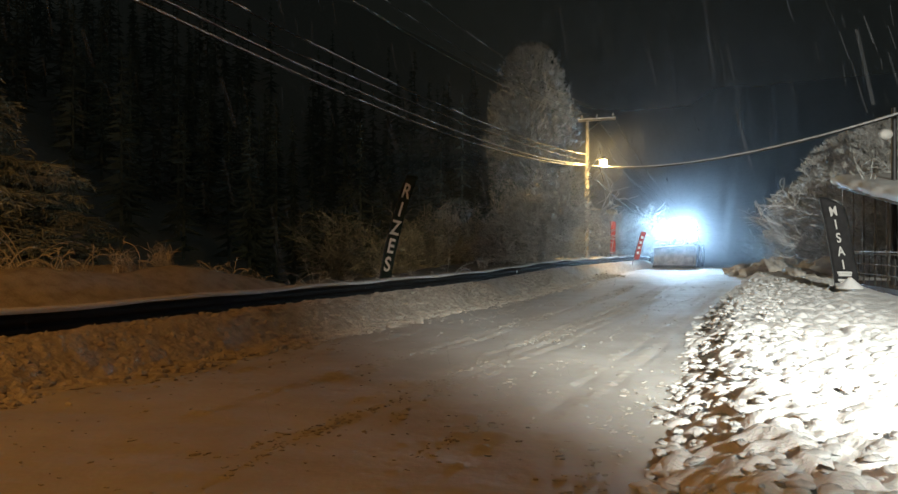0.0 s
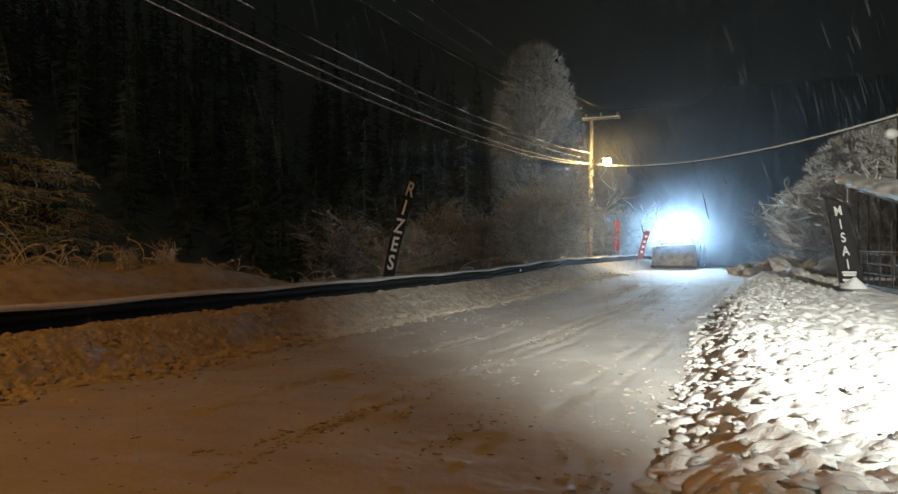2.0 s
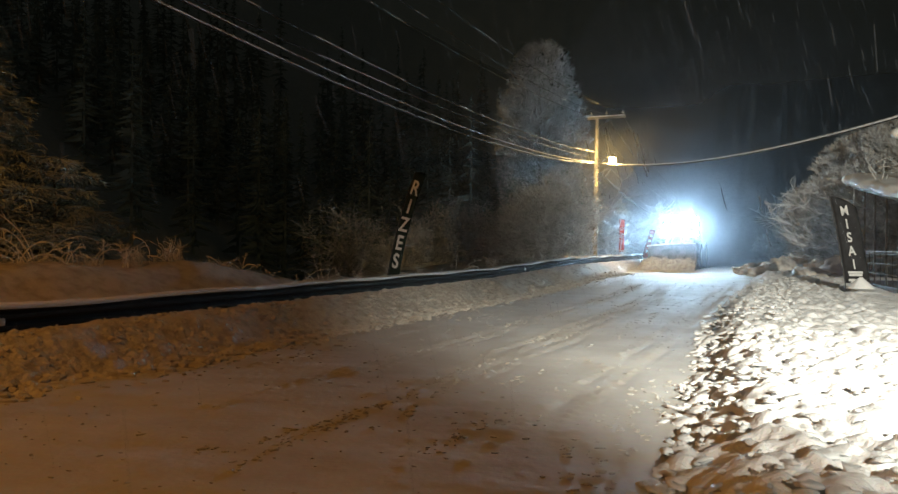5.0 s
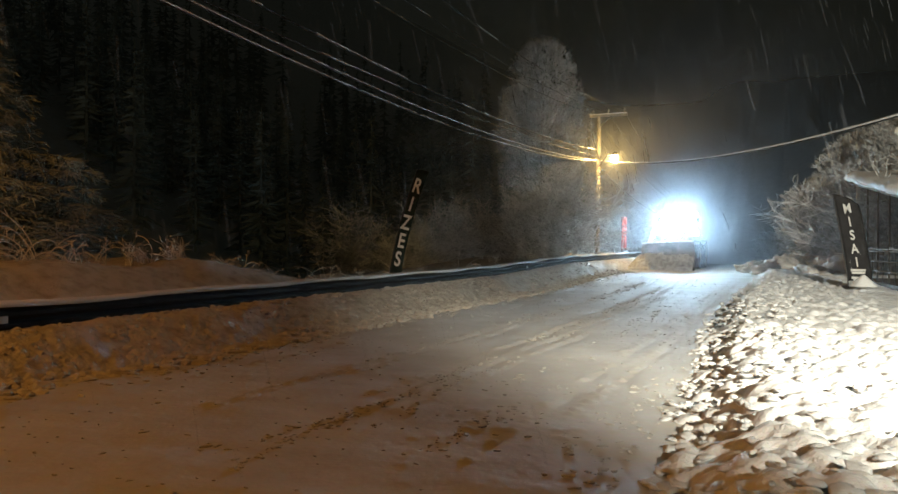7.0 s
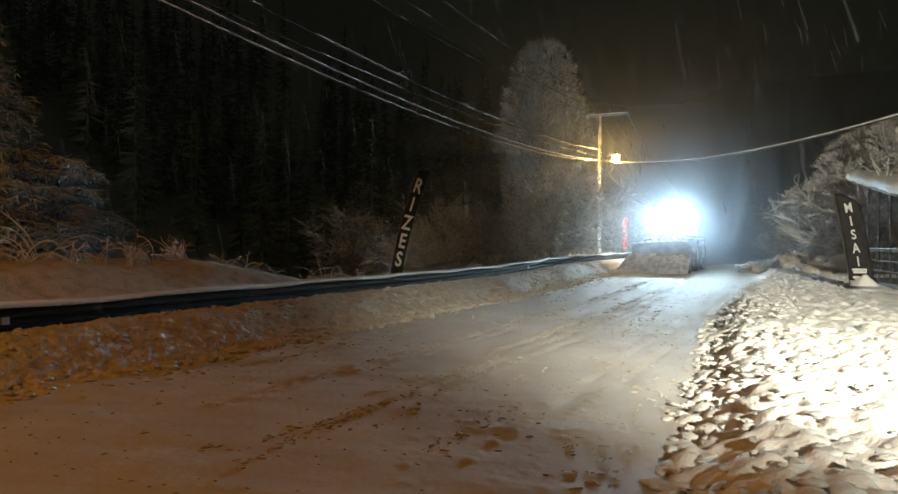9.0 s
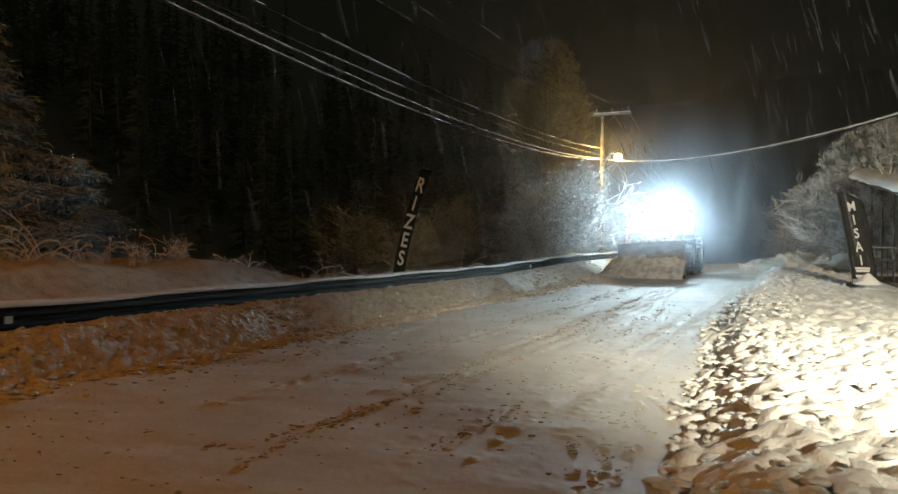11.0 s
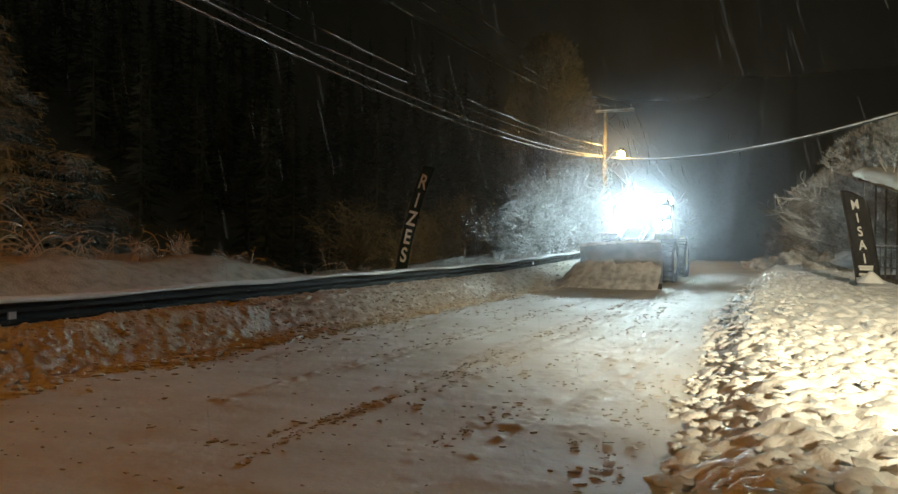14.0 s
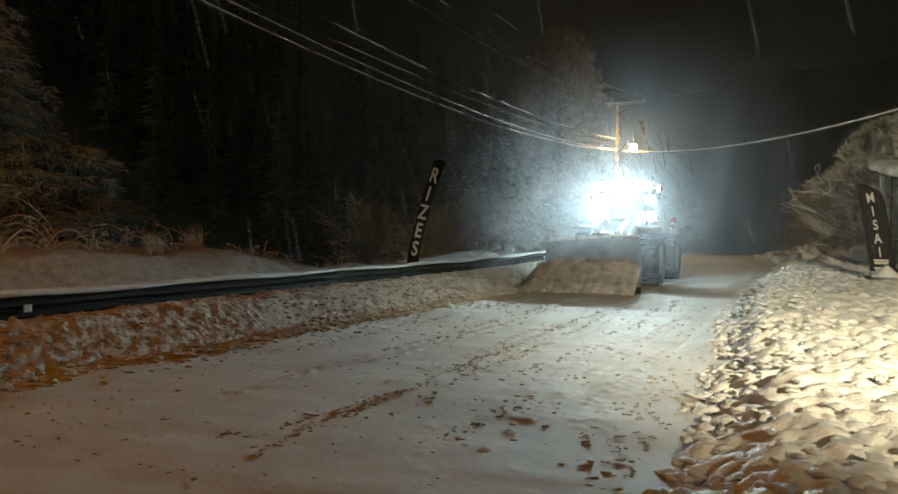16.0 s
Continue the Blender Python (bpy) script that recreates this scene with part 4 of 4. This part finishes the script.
def build_plough():
    t = thing("snow_plough", Matrix.Identity(4), "snow-caked wheel loader with a snow blade and blazing work lights", "wheel loader")
    # curved blade; it faces local -y
    W, Hh = 2.62, 1.38
    n, k = 30, 12
    v = []
    for off in (0.0, 0.05):
        for i in range(n + 1):
            x = -W / 2 + W * i / n
            for j in range(k + 1):
                u = j / k
                top = Hh * (1 - .10 * (1 - i / n) ** 2)
                v.append((x * (1 - .045 * u), .34 * math.sin(u * 2.6) + off - .12 * u, .06 + u * top))
    m = (n + 1) * (k + 1)
    f = []
    for i in range(n):
        for j in range(k):
            a = i * (k + 1) + j
            f.append((a, a + k + 1, a + k + 2, a + 1))
            f.append((m + a, m + a + 1, m + a + k + 2, m + a + k + 1))
        a = i * (k + 1)
        f.append((a, m + a, m + a + k + 1, a + k + 1))
        a += k
        f.append((a, a + k + 1, m + a + k + 1, m + a))
    for j in range(k):
        f.append((j, j + 1, m + j + 1, m + j))
        a = n * (k + 1) + j
        f.append((a, m + a, m + a + 1, a + 1))
    blade = data_part("blade", v, f, DARKSTEEL, t, False)
    blade["label"] = "curved steel snow blade crusted with snow"
    part("cutting_edge", box(B(), (0, -.01, .09), (W + .02, .03, .18), bevel=.005), BLACK, blade)
    for x in (-1.0, -.35, .35, 1.0):
        part("rib", box(B(), (x, .42, .75), (.06, .16, 1.2), bevel=.01), PAINT, blade)
    bm = B()
    for i in range(24):
        x = -1.2 + 2.4 * i / 23
        box(bm, (x, .02, Hh * (1 - .10 * (1 - i / 23) ** 2) + .08), (.13, .14, .07 + .03 * math.sin(i * 2.1)), bevel=.02)
    part("snow_ridge", bm, SNOW, blade, "snow lying on the blade's upper edge")
    # lift arms and frame
    for x in (-.55, .55):
        bm = B()
        rod(bm, (x, .55, .55), (x, 1.7, 1.15), .11, .13, 8)
        rod(bm, (x, 1.7, 1.15), (x, 3.0, 1.75), .13, .13, 8)
        part("lift_arm", bm, PAINT, t)
        bm = rod(B(), (x * .6, .6, .95), (x * .6, 1.6, 1.5), .06, n=8)
        rod(bm, (x * .6, 1.6, 1.5), (x * .6, 2.7, 1.9), .09, n=8)
        part("hydraulic_ram", bm, STEEL, t)
    part("push_frame", box(B(), (0, .6, .55), (1.5, .3, .4), bevel=.04), PAINT, t)
    part("front_frame", box(B(), (0, 3.1, 1.1), (1.0, 1.4, .9), bevel=.08), PAINT, t)
    for x in (-.92, .92):
        part("mudguard", box(B(), (x, 3.1, 1.72), (.6, 1.3, .07), bevel=.03), PAINT, t)
    part("axle", rod(B(), (-.9, 3.1, .75), (.9, 3.1, .75), .18, n=12), BLACK, t)
    part("axle", rod(B(), (-.9, 5.9, .75), (.9, 5.9, .75), .18, n=12), BLACK, t)
    wheels = [build_wheel(t, x, y, .75, .55) for y in (3.1, 5.9) for x in (-.98, .98)]
    part("rear_frame", box(B(), (0, 5.6, 1.1), (1.2, 3.0, .7), bevel=.06), PAINT, t)
    part("engine_hood", box(B(), (0, 6.5, 1.85), (1.5, 1.9, .95), bevel=.14), PAINT, t)
    part("counterweight", box(B(), (0, 7.5, 1.25), (2.0, .5, .8), bevel=.12), PAINT, t)
    part("exhaust", rod(B(), (.45, 6.2, 2.2), (.45, 6.2, 3.1), .06, n=10), BLACK, t)
    cab = part("cab", box(B(), (0, 4.75, 1.65), (1.5, 1.5, .6), bevel=.06), PAINT, t)
    for x in (-.7, .7):
        for y in (4.05, 5.45):
            part("pillar", box(B(), (x, y, 2.4), (.09, .09, 1.1), bevel=.015), BLACK, cab)
        part("side_window", box(B(), (x * 1.0, 4.75, 2.4), (.03, 1.3, .98)), GLASS, cab)
    part("windscreen", box(B(), (0, 4.03, 2.42), (1.32, .03, .96)), GLASS, cab)
    part("roof", box(B(), (0, 4.7, 2.97), (1.65, 1.75, .14), bevel=.05), PAINT, cab)
    part("roof_snow", box(B(), (0, 4.75, 3.07), (1.5, 1.6, .1), bevel=.04), SNOW, cab)
    part("steps", box(B(), (.95, 4.6, 1.0), (.3, .5, .5), bevel=.03), BLACK, t)
    # work lights on the roof edge and on stalks above the front frame
    spots = [(x, 3.78, 2.98) for x in (-.66, -.4, -.14, .14, .4, .66)] + [(x, 3.6, 2.05) for x in (-.85, -.55, .55, .85)] + [(x, 3.72, 2.55) for x in (-.8, .8)]
    for k, (p, a) in enumerate((((-.9, 4.4, 2.9), (-1, .3, -.05)), ((-.9, 5.0, 2.9), (-.9, .6, -.05)), ((-.85, 5.5, 2.9), (-.7, .8, 0)), ((.86, 4.5, 2.9), (1, .1, -.15)))):
        p, a = Vector(p), Vector(a)
        l = part("work_light", rod(B(), p - a * .1, p, .09, .135, 18), BLACK, t, "round work light, switched on")
        part("lens", rod(B(), p + a * .004, p + a * .022, .12, n=18), SIDELIGHT, l, "dazzling white lens")
    for p in spots:
        p, a = Vector(p), Vector((.16, -1, -.1)).normalized()
        l = part("work_light", rod(B(), p - a * .1, p, .09, .135, 18), BLACK, t, "round work light, switched on")
        part("lens", rod(B(), p + a * .004, p + a * .022, .12, n=18), WORKLIGHT, l, "dazzling white lens")
        # long black tube, added to narrow the beam; lost in the glare
        u = a.orthogonal().normalized()
        w = a.cross(u)
        ring = [u * math.cos(k * .349066) + w * math.sin(k * .349066) for k in range(18)]
        v = [p + c * .13 for c in ring] + [p + a * .31 + c * .14 for c in ring] + [p + a * .31 + c * .146 for c in ring] + [p + c * .138 for c in ring]
        f = [(o + k, o + (k + 1) % 18, o + 18 + (k + 1) % 18, o + 18 + k) for o in (0, 18, 36) for k in range(18)]
        data_part("beam_tube", [tuple(c) for c in v], f, BLACK, l)
    for x in (-.7, .7):
        part("light_stalk", rod(B(), (x, 3.66, 1.75), (x, 3.66, 2.15), .03, n=8), BLACK, t)
    part("light_bar", box(B(), (0, 3.87, 2.88), (1.55, .06, .06), bevel=.01), BLACK, t)
    for x in (-1.0, 1.0):
        bm = rod(B(), (x * .75, 4.0, 2.8), (x, 3.85, 2.75), .015, n=6)
        box(bm, (x, 3.82, 2.6), (.16, .04, .3), bevel=.01)
        part("mirror", bm, BLACK, t)
    return t, wheels


PLOUGH, WHEELS = build_plough()


def build_pushed_snow():
    # snow rolling before the blade and spilling to its outer side
    o = thing("pushed_snow", Matrix.Identity(4), "dirty snow heaped against the blade and spilling aside", "snow heap")
    rnd = random.Random(3)
    n, k = 90, 30
    v = []
    for i in range(n + 1):
        x = -2.2 + 3.45 * i / n
        side = smooth(-2.3, -1.0, np.float64(x)) * (1 - .2 * float(smooth(-.6, 1.4, np.float64(x))) + .1 * noise.noise(Vector((x * 1.6, 2, 7))))
        top = .92 * float(side) + .05 + .07 * noise.noise(Vector((x * 5, 1, 3)))
        for j in range(k + 1):
            u = j / k
            wob = noise.noise(Vector((x * 2.2, u * 3, 1))) * .1 + noise.noise(Vector((x * 6, u * 6, 4))) * .05 + noise.noise(Vector((x * 14, u * 14, 4))) * .035
            out = .3 + .5 * top + .45 * float(smooth(-1.0, -2.0, np.float64(x)))
            y = .30 - (1 - u) ** 1.6 * out + wob * .9
            v.append((x, y, top * u ** .9 + wob * u * .7))
    f = [(i * (k + 1) + j, (i + 1) * (k + 1) + j, (i + 1) * (k + 1) + j + 1, i * (k + 1) + j + 1) for i in range(n) for j in range(k)]
    data_part("snow_roll", v, f, ROLLED, o, True)
    for i in range(14):
        x = rnd.uniform(-2.3, -.6)
        bm = B()
        bmesh.ops.create_icosphere(bm, subdivisions=1, radius=rnd.uniform(.03, .085))
        for w in bm.verts:
            w.co *= rnd.uniform(.75, 1.2)
        part("clod", bm, ROLLED, o, m=Matrix.Translation((x, -.2 - rnd.random() * .5, .03)))
    return o


PUSHED = build_pushed_snow()


def veil_material(name, amount, reach):
    m = bpy.data.materials.new(name)
    m.use_nodes = True
    n, l = m.node_tree.nodes, m.node_tree.links
    n.remove(n["Principled BSDF"])
    co, no, gr = n.new("ShaderNodeTexCoord"), n.new("ShaderNodeTexNoise"), n.new("ShaderNodeTexGradient")
    mp = n.new("ShaderNodeMapping")
    mp.inputs["Scale"].default_value = (2.2, 2.2, .5)
    l.new(co.outputs["Object"], mp.inputs["Vector"])
    l.new(mp.outputs["Vector"], no.inputs["Vector"])
    no.inputs["Scale"].default_value, no.inputs["Detail"].default_value = 1.2, 5
    fade = n.new("ShaderNodeMapping")
    fade.inputs["Scale"].default_value = (1 / reach, 0, 1 / reach)
    l.new(co.outputs["Object"], fade.inputs["Vector"])
    gr.gradient_type = "QUADRATIC_SPHERE"
    l.new(fade.outputs["Vector"], gr.inputs["Vector"])
    mul, mul2 = n.new("ShaderNodeMath"), n.new("ShaderNodeMath")
    mul.operation = mul2.operation = "MULTIPLY"
    l.new(no.outputs["Fac"], mul.inputs[0])
    l.new(gr.outputs["Fac"], mul.inputs[1])
    l.new(mul.outputs[0], mul2.inputs[0])
    mul2.inputs[1].default_value = amount * 2
    tr, tl, mx = n.new("ShaderNodeBsdfTransparent"), n.new("ShaderNodeBsdfTranslucent"), n.new("ShaderNodeMixShader")
    tl.inputs[0].default_value = (.85, .9, 1, 1)
    l.new(mul2.outputs[0], mx.inputs[0])
    l.new(tr.outputs[0], mx.inputs[1])
    l.new(tl.outputs[0], mx.inputs[2])
    l.new(mx.outputs[0], n["Material Output"].inputs["Surface"])
    return m


def build_veil():
    """Thin sheets that imitate lamp glare and fine driven snow round the lights."""
    o = thing("glow_snow_sheets", Matrix.Identity(4), "thin sheets imitating work-light glare and fine blowing snow", "snow", kind="stuff")
    for y, r, depth, amount in ((2.3, 9, .9, .022), (1.0, 10, .9, .026), (-1.5, 18, 2.0, .05)):
        v, f = [(0, 0, 0)], []
        n, k = 40, 10
        for j in range(1, k + 1):
            for i in range(n):
                a, q = i * 6.28319 / n, r * j / k
                v.append((q * math.cos(a), depth * (j / k) ** 2, max(-2.3, q * math.sin(a))))
        f += [(0, 1 + i, 1 + (i + 1) % n) for i in range(n)]
        f += [(1 + j * n + i, 1 + (j + 1) * n + i, 1 + (j + 1) * n + (i + 1) % n, 1 + j * n + (i + 1) % n) for j in range(k - 1) for i in range(n)]
        c = data_part("glow_veil", v, f, veil_material("glow_veil", amount, r), o, True)
        c.matrix_basis = Matrix.Translation((.1, y, 2.65))
    return o


VEIL = build_veil()


def build_haze_curtain(s, amount):
    # sheet across the road, added to imitate the wide lit haze of falling snow
    o = thing("haze_curtain", road_pose(s, -5, 2.6), "added sheet imitating lit haze of falling snow over the far road", "snow", kind="stuff")
    v, f = [(0, 0, 0)], []
    n, k, r = 40, 10, 26
    for j in range(1, k + 1):
        for i in range(n):
            a, q = i * 6.28319 / n, r * j / k
            v.append((q * math.cos(a), 1.5 * (j / k) ** 2, max(-2.3, q * math.sin(a))))
    f += [(0, 1 + i, 1 + (i + 1) % n) for i in range(n)]
    f += [(1 + j * n + i, 1 + (j + 1) * n + i, 1 + (j + 1) * n + (i + 1) % n, 1 + j * n + (i + 1) % n) for j in range(k - 1) for i in range(n)]
    data_part("glow_veil", v, f, veil_material("far_veil", amount, r), o, True)


build_haze_curtain(43.5, .032)
build_haze_curtain(36, .026)
build_haze_curtain(28, .018)


def build_lamp_haze():
    # small sheet at the bulb, added to imitate its glow in the snowy air
    o = thing("lamp_haze", Matrix.Translation(place(38.6, -8.6, 6.1)) @ pose(0, 0, 0, 0, 0, -12), "thin sheet imitating the street lamp's glow in falling snow", "snow", kind="stuff")
    v, f = [(0, 0, 0)], []
    n, k = 28, 7
    for j in range(1, k + 1):
        for i in range(n):
            a, q = i * 6.28319 / n, 2.0 * j / k
            v.append((q * math.cos(a), .3 * (j / k) ** 2, q * math.sin(a)))
    f += [(0, 1 + i, 1 + (i + 1) % n) for i in range(n)]
    f += [(1 + j * n + i, 1 + (j + 1) * n + i, 1 + (j + 1) * n + (i + 1) % n, 1 + j * n + (i + 1) % n) for j in range(k - 1) for i in range(n)]
    data_part("glow_veil", v, f, veil_material("lamp_veil", .045, 2.0), o, True)


build_lamp_haze()

# ---- falling snow ----
FALL = Vector((0.55, -0.25, -2.6))        # metres a second


def streak_material(name, amount):
    m = bpy.data.materials.new(name)
    m.use_nodes = True
    n, l = m.node_tree.nodes, m.node_tree.links
    n.remove(n["Principled BSDF"])
    tr, df, tl, a, b = (n.new("ShaderNode" + k) for k in ("BsdfTransparent", "BsdfDiffuse", "BsdfTranslucent", "MixShader", "MixShader"))
    df.inputs[0].default_value = tl.inputs[0].default_value = (.85, .87, .9, 1)
    a.inputs[0].default_value, b.inputs[0].default_value = .5, amount
    l.new(df.outputs[0], a.inputs[1])
    l.new(tl.outputs[0], a.inputs[2])
    l.new(tr.outputs[0], b.inputs[1])
    l.new(a.outputs[0], b.inputs[2])
    l.new(b.outputs[0], n["Material Output"].inputs["Surface"])
    return m


def build_snowfall(n, near, far, side0, side1, low, rise, wide, mat, seed, label):
    """Flakes drawn out by their fall, in one block that sinks through the place."""
    r = np.random.RandomState(seed)
    y = near + (far - near) * r.rand(n) ** .8
    p = np.stack([y * r.uniform(side0, side1, n), y, low + r.rand(n) * (1.5 + y * rise)], 1)
    p = p - np.array(FALL)[None] * r.uniform(-.5, 16.5, n)[:, None]
    d = np.array(FALL) / FALL.length + r.normal(0, .07, (n, 3))
    length, w = r.uniform(.2, .55, n) * (1 if far > 10 else .35), r.uniform(.35, 1, n) * wide
    q = p - d * length[:, None]
    v, f = prisms(np.concatenate([p, q, w[:, None], w[:, None]], 1), 3)
    return tagged(data_part("falling_snow", v, f, mat), label, "snow", kind="stuff")


SNOWFALL = [build_snowfall(13000, 3.5, 45, -.75, .75, 0, .45, .015, streak_material("falling_snow", .02), 77, "falling snowflakes driven slantwise by the wind"),
            build_snowfall(140, 3.2, 4.4, .52, .66, .1, .1, .0028, streak_material("lit_flakes", .014), 78, "nearby snowflakes bright in the floodlight")]


# ---- movement ----
# seconds, place along and across the road
DRIVE = [(0, 46.3, -5.9), (3.5, 42.0, -5.8), (7, 36.3, -5.5), (9, 32.3, -5.25), (11.3, 26.8, -4.9), (12.5, 24.4, -4.85), (14.5, 21.0, -5.0), (16, 17.9, -5.1)]


def drive(t):
    ts, ss, qs = zip(*DRIVE)
    return float(np.interp(t, ts, ss)), float(np.interp(t, ts, qs))


build_bank_clods()


def motions():
    rows = [(t, road_pose(s, q, float(road_z(np.float64(s))))) for t, s, q in DRIVE]
    for o in (PLOUGH, VEIL):
        walk(o, rows)
    sunk = {0: .95, 3.5: .35}
    walk(PUSHED, [(t, Matrix.Translation((0, 0, -sunk.get(t, 0))) @ m) for t, m in rows])
    for o in SNOWFALL:
        walk(o, [(0, Matrix.Identity(4)), (16, Matrix.Translation(FALL * 16))])
    for w in WHEELS:
        home = w.matrix_basis.translation.copy()
        walk(w, [(k * .5, Matrix.Translation(home) @ Matrix.Rotation((DRIVE[0][1] - drive(k * .5)[0]) / .75, 4, "X")) for k in range(33)])


motions()
